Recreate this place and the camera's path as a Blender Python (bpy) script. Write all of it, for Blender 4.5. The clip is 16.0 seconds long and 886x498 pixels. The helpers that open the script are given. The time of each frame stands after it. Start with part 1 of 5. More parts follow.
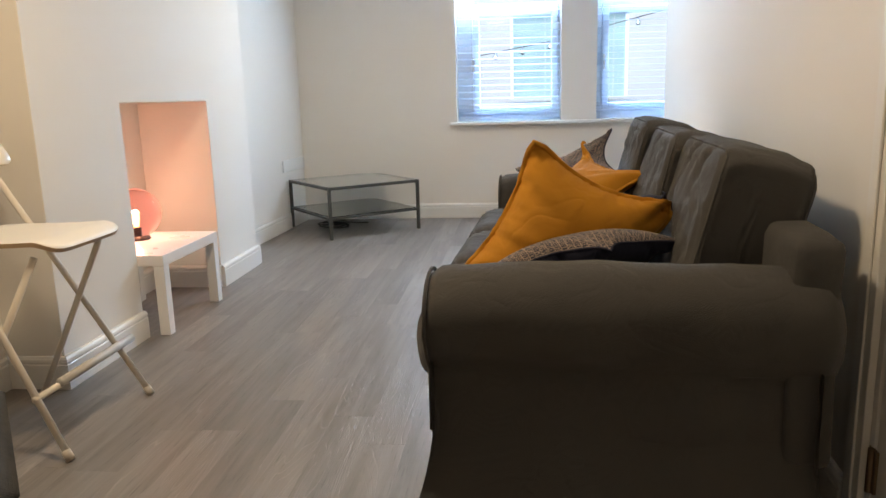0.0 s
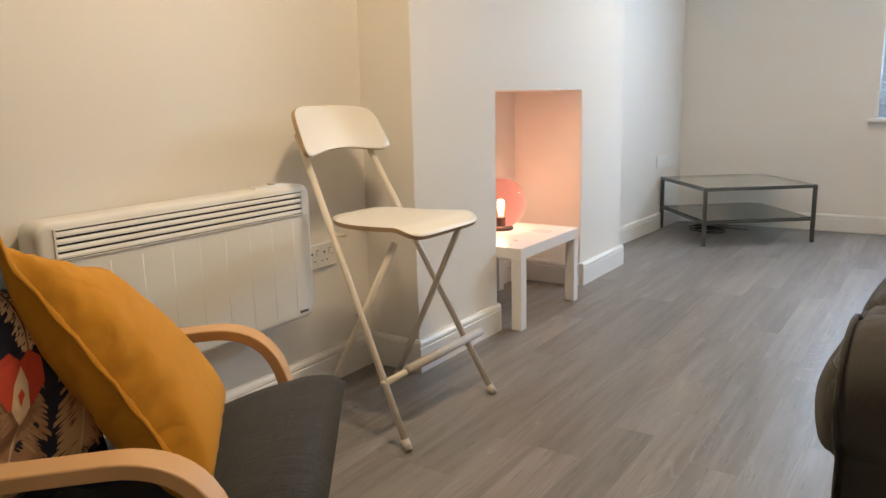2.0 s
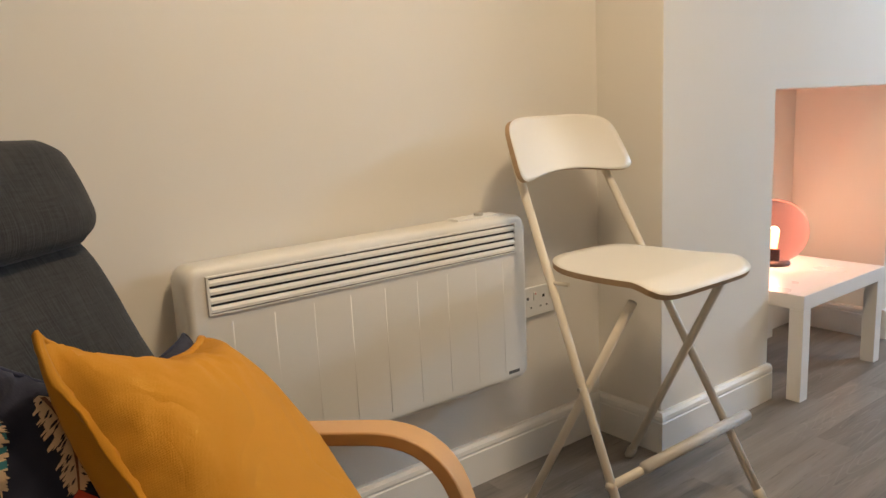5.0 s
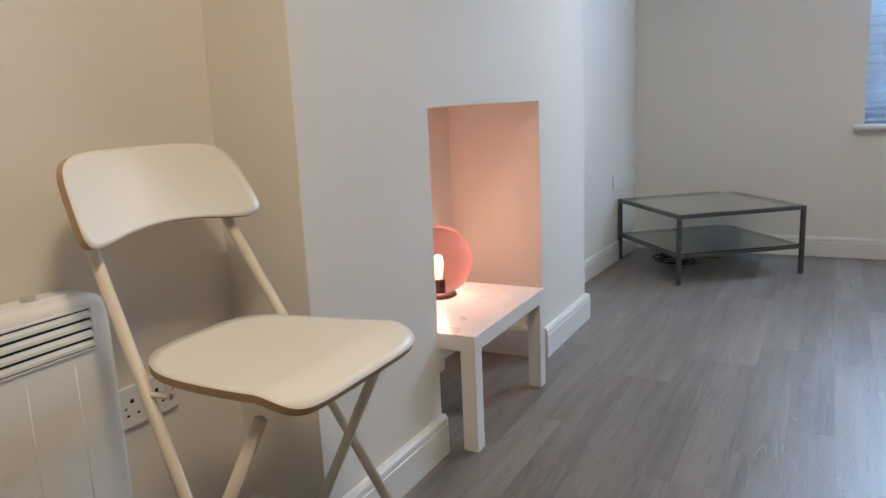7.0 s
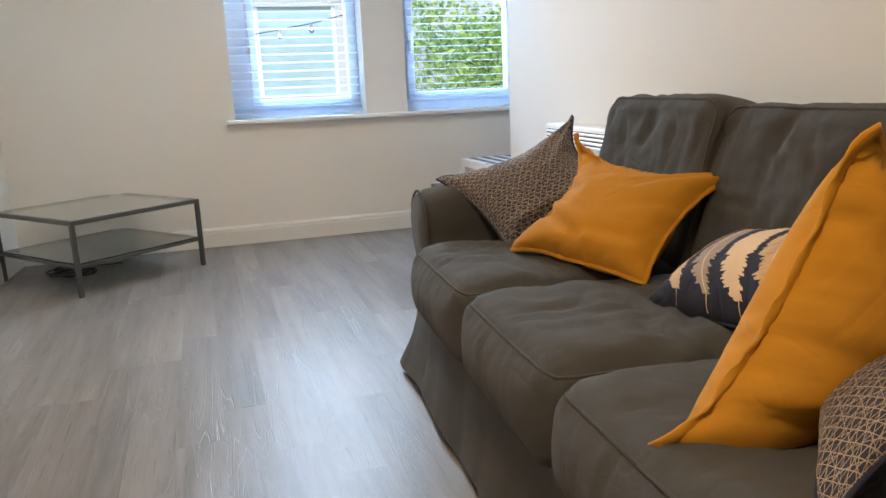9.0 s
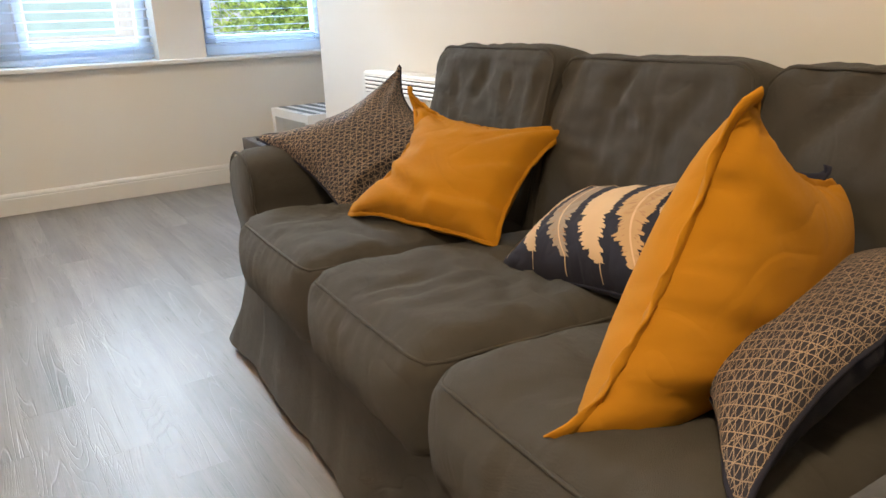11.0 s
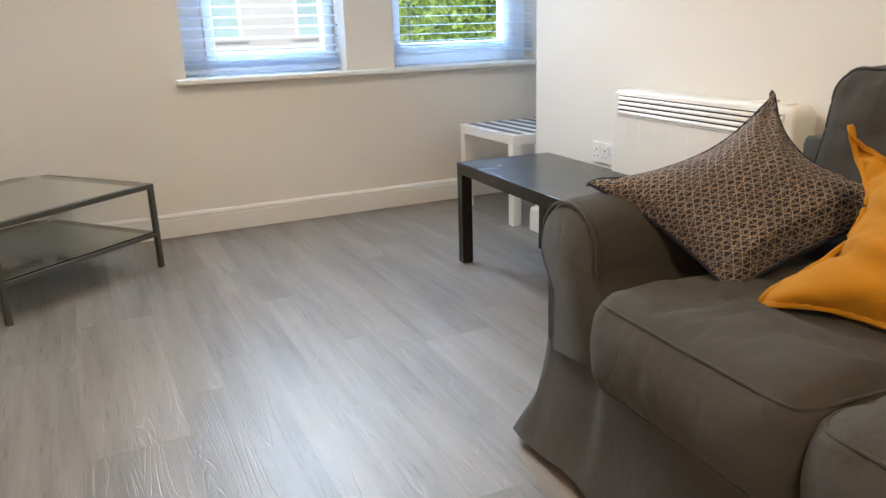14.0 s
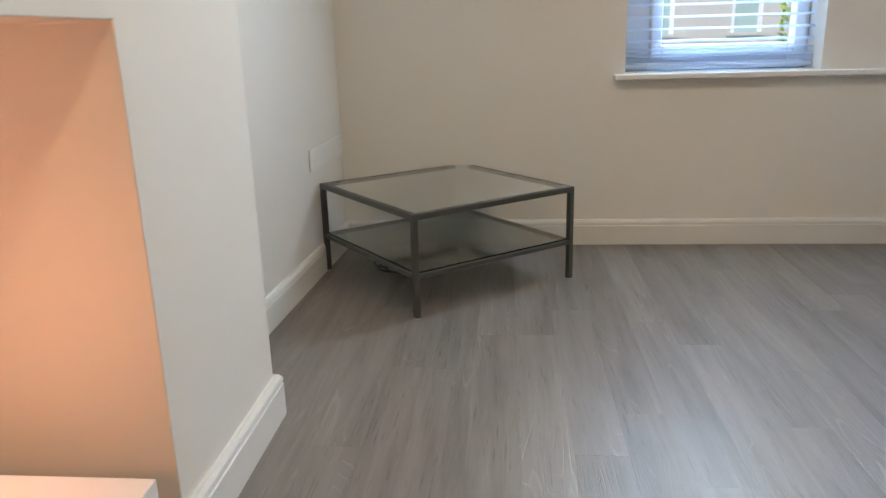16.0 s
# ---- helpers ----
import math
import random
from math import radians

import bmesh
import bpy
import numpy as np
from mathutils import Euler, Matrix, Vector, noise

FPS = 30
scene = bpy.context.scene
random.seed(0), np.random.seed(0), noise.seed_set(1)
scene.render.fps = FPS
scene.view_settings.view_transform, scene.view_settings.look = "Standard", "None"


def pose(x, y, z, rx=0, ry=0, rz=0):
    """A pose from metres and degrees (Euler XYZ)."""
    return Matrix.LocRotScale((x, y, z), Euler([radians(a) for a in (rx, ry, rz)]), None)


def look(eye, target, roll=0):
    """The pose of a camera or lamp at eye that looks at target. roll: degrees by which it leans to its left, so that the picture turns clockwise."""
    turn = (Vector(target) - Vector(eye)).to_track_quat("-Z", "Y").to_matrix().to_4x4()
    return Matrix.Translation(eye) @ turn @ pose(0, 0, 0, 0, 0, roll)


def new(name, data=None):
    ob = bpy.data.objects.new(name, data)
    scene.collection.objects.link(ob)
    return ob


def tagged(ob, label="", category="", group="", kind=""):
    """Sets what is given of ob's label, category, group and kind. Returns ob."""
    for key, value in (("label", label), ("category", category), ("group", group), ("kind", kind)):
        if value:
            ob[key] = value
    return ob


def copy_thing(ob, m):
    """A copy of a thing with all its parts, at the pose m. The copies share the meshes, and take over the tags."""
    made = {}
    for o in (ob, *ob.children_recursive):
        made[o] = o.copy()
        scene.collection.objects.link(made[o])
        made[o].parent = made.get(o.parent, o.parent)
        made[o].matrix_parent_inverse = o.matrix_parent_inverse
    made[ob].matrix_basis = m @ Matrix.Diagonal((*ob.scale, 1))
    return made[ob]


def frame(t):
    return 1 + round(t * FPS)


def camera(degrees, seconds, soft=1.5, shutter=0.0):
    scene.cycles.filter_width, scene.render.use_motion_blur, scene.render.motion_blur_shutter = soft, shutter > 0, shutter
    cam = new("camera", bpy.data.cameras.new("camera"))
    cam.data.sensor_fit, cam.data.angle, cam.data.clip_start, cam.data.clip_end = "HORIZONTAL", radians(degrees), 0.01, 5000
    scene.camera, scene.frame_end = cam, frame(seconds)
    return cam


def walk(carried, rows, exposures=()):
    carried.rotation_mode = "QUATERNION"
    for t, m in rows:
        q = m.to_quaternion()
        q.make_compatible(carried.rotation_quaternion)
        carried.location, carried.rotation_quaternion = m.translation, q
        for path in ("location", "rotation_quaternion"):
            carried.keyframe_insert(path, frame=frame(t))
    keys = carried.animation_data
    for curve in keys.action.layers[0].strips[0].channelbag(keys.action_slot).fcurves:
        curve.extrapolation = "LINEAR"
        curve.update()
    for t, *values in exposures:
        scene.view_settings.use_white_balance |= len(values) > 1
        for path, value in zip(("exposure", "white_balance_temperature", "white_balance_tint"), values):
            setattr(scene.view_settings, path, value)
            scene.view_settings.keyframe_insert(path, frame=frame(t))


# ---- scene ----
cam = camera(61.7, 16.0)
# stops and white balance that the film's own camera drifts through
EXPOSURES = [(0.0, 0.95, 5980, 10), (3.0, 0.92, 6080, 10), (5.5, 0.70, 5900, 10), (6.1, 0.55, 5700, 10), (7.0, 0.50, 5450, 10), (8.0, 0.58, 5600, 10),
             (9.0, 0.93, 6100, 10), (12.0, 1.10, 6800, 10), (13.5, 1.06, 6650, 10), (14.5, 1.02, 6600, 10), (15.1, 0.92, 6550, 10), (16.0, 0.56, 6500, 10)]
PATH = [
    (0, (-0.043, 0.132, 1.019), (-0.245, 2.08, 0.614), -1.6),
    (0.5, (-0.037, 0.194, 1.002), (-0.372, 2.126, 0.604), -1.6),
    (1, (-0.029, 0.259, 1.016), (-0.698, 2.101, 0.618), -1.5),
    (1.5, (-0.074, 0.326, 1.001), (-0.995, 2.057, 0.606), -1.5),
    (2, (-0.145, 0.434, 0.996), (-1.242, 2.059, 0.6), -1.4),
    (2.5, (-0.21, 0.513, 0.994), (-1.482, 2.007, 0.608), -1.9),
    (3, (-0.232, 0.6, 1.006), (-1.694, 1.914, 0.637), -2.0),
    (5.5, (-0.522, 0.961, 1.019), (-2.084, 2.154, 0.649), -2.8),
    (6, (-0.564, 1.104, 1.032), (-1.976, 2.471, 0.664), -2.8),
    (6.5, (-0.602, 1.219, 1.036), (-1.825, 2.756, 0.66), -2.9),
    (7, (-0.702, 1.311, 1.042), (-1.617, 3.046, 0.651), -2.6),
    (7.5, (-0.802, 1.367, 1.036), (-1.259, 3.273, 0.638), -2.5),
    (8, (-0.813, 1.392, 0.998), (-0.809, 3.353, 0.6), -2.7),
    (8.5, (-0.818, 1.41, 0.967), (-0.463, 3.337, 0.568), -2.5),
    (9, (-0.757, 1.411, 0.964), (-0.168, 3.273, 0.532), -2.4),
    (9.5, (-0.75, 1.413, 0.967), (0.011, 3.186, 0.442), -2.5),
    (12, (-0.827, 1.809, 1.033), (0.232, 3.396, 0.435), -2.1),
    (12.5, (-0.946, 1.951, 1.054), (0.103, 3.549, 0.465), -2.0),
    (13, (-1.026, 2.059, 1.04), (-0.004, 3.676, 0.457), -1.9),
    (13.5, (-1.057, 2.186, 1.017), (-0.104, 3.846, 0.436), -1.8),
    (14, (-1.051, 2.35, 1.017), (-0.225, 4.078, 0.441), -1.8),
    (14.5, (-1.072, 2.506, 1.004), (-0.412, 4.305, 0.432), -1.9),
    (15, (-1.116, 2.675, 1.011), (-0.587, 4.52, 0.446), -1.8),
    (15.5, (-1.128, 2.79, 0.989), (-0.843, 4.692, 0.437), -1.9),
    (16, (-1.073, 2.847, 0.988), (-1.246, 4.761, 0.434), -1.6),
]
walk(cam, [(t, look(eye, target, roll)) for t, eye, target, roll in PATH], EXPOSURES)

# ---- world, sun and lamps ----
world = bpy.data.worlds.new("world")
scene.world = world
world.use_nodes = True
wn = world.node_tree.nodes
sky = wn.new("ShaderNodeTexSky")
sky.sky_type, sky.sun_disc = "NISHITA", False
sky.sun_elevation, sky.sun_rotation = radians(48), radians(200)
world.node_tree.links.new(sky.outputs[0], wn["Background"].inputs[0])
wn["Background"].inputs[1].default_value = 0.15

sun = new("sun", bpy.data.lights.new("sun", "SUN"))
sun.data.energy, sun.data.angle, sun.data.color = 1.7, radians(0.6), (1.0, 0.95, 0.87)
sun.matrix_world = look((-4, -11, 13), (0, 0, 0))

SKY_POWER, LAMP_POWER = 20.0, 9.0
for x0, x1, share in ((-0.50, 0.27, 1.3), (0.65, 1.52, 0.16)):
    a = bpy.data.lights.new("window_daylight", "AREA")
    a.shape, a.size, a.size_y, a.energy, a.color = "RECTANGLE", x1 - x0, 0.38, SKY_POWER * share, (0.68, 0.85, 1.0)
    ob = new("window_daylight", a)
    a.spread = radians(150)
    ob.matrix_world = look(((x0 + x1) / 2, 6.50, 1.975), ((x0 + x1) / 2 - 0.50, 5.45, 0.95))

# unseen area lamps above the windows, added to brighten slats and frames
for x in (-0.12, 1.08):
    a = bpy.data.lights.new("sky_fill_over_window", "AREA")
    a.shape, a.size, a.energy, a.color = "SQUARE", 0.9, 80.0, (0.56, 0.77, 1.0)
    new("sky_fill_over_window", a).matrix_world = look((x, 7.35, 2.9), (x, 6.4, 1.1))

# unseen ceiling lamps, placed and tuned by the warm light on the walls
lamp_light = bpy.data.lights.new("ceiling_lamp_light", "AREA")
lamp_light.shape, lamp_light.size, lamp_light.energy, lamp_light.color = "DISK", 0.34, LAMP_POWER, (1.0, 0.79, 0.53)
new("ceiling_lamp_light", lamp_light).matrix_world = pose(-0.45, 4.5, 2.325)
rear_light = lamp_light.copy()
rear_light.energy, rear_light.color = 14.0, (1.0, 0.73, 0.43)
new("rear_ceiling_lamp_light", rear_light).matrix_world = pose(-0.85, 1.75, 2.325)
# unseen fill lamp at the far end, added to brighten the door casing
far_end_fill = rear_light.copy()
far_end_fill.energy = 3.0
new("far_end_fill_light", far_end_fill).matrix_world = pose(-0.45, -1.5, 2.325)
bulb_light = bpy.data.lights.new("globe_lamp_light", "POINT")
bulb_light.energy, bulb_light.color, bulb_light.shadow_soft_size = 1.4, (1.0, 0.42, 0.225), 0.014
new("globe_lamp_light", bulb_light).matrix_world = pose(-1.91, 3.56, 0.365 + 0.130)



# ---- materials ----
def mat(name, colour=(0.8, 0.8, 0.8), rough=0.6, metal=0.0, var=0.06, scale=6.0, fine=120.0, bump=0.05, dist=0.002, **more):
    """A painted or plain surface: two scales of tone, fine relief."""
    m = bpy.data.materials.new(name)
    m.use_nodes = True
    n, l = m.node_tree.nodes, m.node_tree.links
    b = n["Principled BSDF"]
    b.inputs["Metallic"].default_value = metal
    tc = n.new("ShaderNodeTexCoord")
    big, small = n.new("ShaderNodeTexNoise"), n.new("ShaderNodeTexNoise")
    big.inputs["Scale"].default_value, small.inputs["Scale"].default_value = scale, fine
    big.inputs["Detail"].default_value = 4
    l.new(tc.outputs["Object"], big.inputs["Vector"])
    l.new(tc.outputs["Object"], small.inputs["Vector"])
    mix = n.new("ShaderNodeMix")
    mix.data_type = "RGBA"
    mix.inputs["A"].default_value = (*[c * (1 - var) for c in colour], 1)
    mix.inputs["B"].default_value = (*[min(1, c * (1 + var)) for c in colour], 1)
    l.new(big.outputs["Fac"], mix.inputs["Factor"])
    l.new(mix.outputs["Result"], b.inputs["Base Color"])
    r = n.new("ShaderNodeMapRange")
    r.inputs["To Min"].default_value, r.inputs["To Max"].default_value = max(0.02, rough - 0.08), min(1, rough + 0.08)
    l.new(big.outputs["Fac"], r.inputs["Value"])
    l.new(r.outputs["Result"], b.inputs["Roughness"])
    bp = n.new("ShaderNodeBump")
    bp.inputs["Strength"].default_value, bp.inputs["Distance"].default_value = bump, dist
    l.new(small.outputs["Fac"], bp.inputs["Height"])
    l.new(bp.outputs["Normal"], b.inputs["Normal"])
    for key, value in more.items():
        b.inputs[key.replace("_", " ")].default_value = value
    return m


def maths(n, l, op, a, b=None, c=None):
    node = n.new("ShaderNodeMath")
    node.operation = op
    for i, v in enumerate((a, b, c)):
        if v is None:
            continue
        if isinstance(v, (int, float)):
            node.inputs[i].default_value = v
        else:
            l.new(v, node.inputs[i])
    return node.outputs[0]


def fabric(name, colour, weave=900.0, var=0.12, rough=0.9, bump=0.25, sheen=0.25, crumple=0.35):
    """Woven cloth: crossing threads, slub and soft tone."""
    m = mat(name, colour, rough, 0.0, var, 5.0, 300.0, bump, 0.0015)
    n, l = m.node_tree.nodes, m.node_tree.links
    b = n["Principled BSDF"]
    b.inputs["Sheen Weight"].default_value = sheen
    b.inputs["Sheen Roughness"].default_value = 0.5
    tc = n.new("ShaderNodeTexCoord")
    sep = n.new("ShaderNodeSeparateXYZ")
    l.new(tc.outputs["Object"], sep.inputs[0])
    sx = maths(n, l, "SINE", maths(n, l, "MULTIPLY", maths(n, l, "ADD", sep.outputs[0], sep.outputs[2]), weave))
    sy = maths(n, l, "SINE", maths(n, l, "MULTIPLY", sep.outputs[1], weave))
    w = maths(n, l, "MULTIPLY", sx, sy)
    bp = [k for k in n if k.type == "BUMP"][0]
    small = bp.inputs["Height"].links[0].from_socket
    l.new(maths(n, l, "ADD", maths(n, l, "MULTIPLY", w, 0.3), small), bp.inputs["Height"])
    soft = n.new("ShaderNodeTexNoise")
    soft.inputs["Scale"].default_value, soft.inputs["Detail"].default_value, soft.inputs["Distortion"].default_value = 9.0, 3.0, 0.6
    l.new(tc.outputs["Object"], soft.inputs["Vector"])
    b2 = n.new("ShaderNodeBump")
    b2.inputs["Strength"].default_value, b2.inputs["Distance"].default_value = crumple, 0.02
    warp = n.new("ShaderNodeTexNoise")
    warp.inputs["Scale"].default_value, warp.inputs["Detail"].default_value, warp.inputs["Distortion"].default_value = 5.5, 1.5, 1.6
    l.new(tc.outputs["Object"], warp.inputs["Vector"])
    ridge = maths(n, l, "ABSOLUTE", maths(n, l, "SUBTRACT", warp.outputs["Fac"], 0.5))
    fold = maths(n, l, "MINIMUM", maths(n, l, "MULTIPLY", ridge, 14.0), 1.0)
    l.new(maths(n, l, "ADD", soft.outputs["Fac"], maths(n, l, "MULTIPLY", fold, 0.20)), b2.inputs["Height"])
    l.new(b2.outputs["Normal"], bp.inputs["Normal"])
    return m


def slubbed(name, dark, light):
    """Heavy cloth of uneven threads: long slubs along the pad, finer ones across."""
    m = mat(name, light, 0.92, 0.0, 0.1, 5.0, 420.0, 0.5, 0.0015)
    n, l = m.node_tree.nodes, m.node_tree.links
    b = n["Principled BSDF"]
    tc = n.new("ShaderNodeTexCoord")
    out = []
    for sc in ((22, 420, 22), (330, 26, 330), (6, 6, 6)):
        mp = n.new("ShaderNodeMapping")
        mp.inputs["Scale"].default_value = sc
        l.new(tc.outputs["Object"], mp.inputs[0])
        t = n.new("ShaderNodeTexNoise")
        t.inputs["Scale"].default_value, t.inputs["Detail"].default_value = 1.0, 2.0
        l.new(mp.outputs[0], t.inputs["Vector"])
        out.append(t.outputs["Fac"])
    tone = maths(n, l, "ADD", maths(n, l, "MULTIPLY", out[0], 0.55), maths(n, l, "ADD", maths(n, l, "MULTIPLY", out[1], 0.3), maths(n, l, "MULTIPLY", out[2], 0.15)))
    ramp = n.new("ShaderNodeValToRGB")
    ramp.color_ramp.elements[0].position, ramp.color_ramp.elements[1].position = 0.36, 0.66
    ramp.color_ramp.elements[0].color, ramp.color_ramp.elements[1].color = (*dark, 1), (*light, 1)
    l.new(tone, ramp.inputs[0])
    l.new(ramp.outputs[0], b.inputs["Base Color"])
    bp = [k for k in n if k.type == "BUMP"][0]
    l.new(maths(n, l, "ADD", out[0], out[1]), bp.inputs["Height"])
    b.inputs["Sheen Weight"].default_value = 0.08
    return m


def wood_floor():
    """Grey-brown planks with long grain, tone by plank and embossed pores."""
    m = bpy.data.materials.new("grey_oak_plank")
    m.use_nodes = True
    n, l = m.node_tree.nodes, m.node_tree.links
    b = n["Principled BSDF"]
    tc, info = n.new("ShaderNodeTexCoord"), n.new("ShaderNodeObjectInfo")
    shift = n.new("ShaderNodeVectorMath")
    shift.operation = "MULTIPLY_ADD"
    shift.inputs[1].default_value = (1, 1, 1)
    comb = n.new("ShaderNodeCombineXYZ")
    for i, k in enumerate((37.0, 53.0, 19.0)):
        l.new(maths(n, l, "MULTIPLY", info.outputs["Random"], k), comb.inputs[i])
    l.new(tc.outputs["Object"], shift.inputs[0])
    l.new(comb.outputs[0], shift.inputs[2])

    def noise_at(sx, sy, scale, detail, rough=0.6, distort=0.0):
        mp = n.new("ShaderNodeMapping")
        mp.inputs["Scale"].default_value = (sx, sy, 1)
        l.new(shift.outputs[0], mp.inputs[0])
        t = n.new("ShaderNodeTexNoise")
        t.inputs["Scale"].default_value, t.inputs["Detail"].default_value = scale, detail
        t.inputs["Roughness"].default_value, t.inputs["Distortion"].default_value = rough, distort
        l.new(mp.outputs[0], t.inputs["Vector"])
        return t.outputs["Fac"]

    streak = noise_at(26, 1.6, 1.0, 5, 0.62, 0.35)
    soft = noise_at(6, 0.9, 1.0, 3, 0.5, 0.5)
    fine = noise_at(240, 5, 1.0, 2)
    rings = noise_at(9, 0.55, 1.0, 1, 0.4, 1.4)
    ring = maths(n, l, "ABSOLUTE", maths(n, l, "SINE", maths(n, l, "MULTIPLY", rings, 60)))
    tone = maths(n, l, "ADD", maths(n, l, "MULTIPLY", streak, 0.6), maths(n, l, "MULTIPLY", soft, 0.5))
    tone = maths(n, l, "ADD", tone, maths(n, l, "MULTIPLY", maths(n, l, "SUBTRACT", info.outputs["Random"], 0.5), 0.12))
    groove = maths(n, l, "SUBTRACT", 1.0, maths(n, l, "MINIMUM", maths(n, l, "MULTIPLY", ring, 3.2), 1.0))
    patch = maths(n, l, "MULTIPLY", maths(n, l, "MAXIMUM", maths(n, l, "SUBTRACT", noise_at(5, 1.1, 1.0, 2), 0.47), 0.0), 9.0)
    groove = maths(n, l, "MULTIPLY", groove, maths(n, l, "MINIMUM", patch, 1.0))
    pores = maths(n, l, "MULTIPLY", maths(n, l, "MAXIMUM", maths(n, l, "SUBTRACT", noise_at(150, 7, 1.0, 2, 0.7), 0.60), 0.0), 4.0)
    # grain grooves are paler: part of their glint is put into the colour
    tone = maths(n, l, "ADD", tone, maths(n, l, "MULTIPLY", groove, 0.14))
    tone = maths(n, l, "SUBTRACT", tone, maths(n, l, "MULTIPLY", pores, 0.35))
    ramp = n.new("ShaderNodeValToRGB")
    ramp.color_ramp.elements[0].position, ramp.color_ramp.elements[1].position = 0.30, 0.82
    ramp.color_ramp.elements[0].color = FLOOR_DARK
    ramp.color_ramp.elements[1].color = FLOOR_LIGHT
    l.new(tone, ramp.inputs[0])
    l.new(ramp.outputs[0], b.inputs["Base Color"])
    r = n.new("ShaderNodeMapRange")
    r.inputs["To Min"].default_value, r.inputs["To Max"].default_value = 0.37, 0.50
    l.new(streak, r.inputs["Value"])
    l.new(r.outputs["Result"], b.inputs["Roughness"])
    b.inputs["Specular IOR Level"].default_value = 0.62
    h = maths(n, l, "ADD", maths(n, l, "MULTIPLY", fine, 0.5), maths(n, l, "ADD", streak, maths(n, l, "MULTIPLY", groove, -1.3)))
    bp = n.new("ShaderNodeBump")
    bp.inputs["Strength"].default_value, bp.inputs["Distance"].default_value = 0.30, 0.0014
    l.new(h, bp.inputs["Height"])
    l.new(bp.outputs["Normal"], b.inputs["Normal"])
    return m


FLOOR_DARK, FLOOR_LIGHT = (0.108, 0.096, 0.088, 1), (0.30, 0.268, 0.246, 1)


def glass(name, colour=(1, 1, 1), rough=0.0, ior=1.45):
    m = bpy.data.materials.new(name)
    m.use_nodes = True
    b = m.node_tree.nodes["Principled BSDF"]
    b.inputs["Base Color"].default_value = (*colour, 1)
    b.inputs["Roughness"].default_value = rough
    b.inputs["Transmission Weight"].default_value = 1.0
    b.inputs["IOR"].default_value = ior
    return m


def emit(name, colour, strength):
    m = bpy.data.materials.new(name)
    m.use_nodes = True
    b = m.node_tree.nodes["Principled BSDF"]
    b.inputs["Base Color"].default_value = (*colour, 1)
    b.inputs["Emission Color"].default_value = (*colour, 1)
    b.inputs["Emission Strength"].default_value = strength
    return m


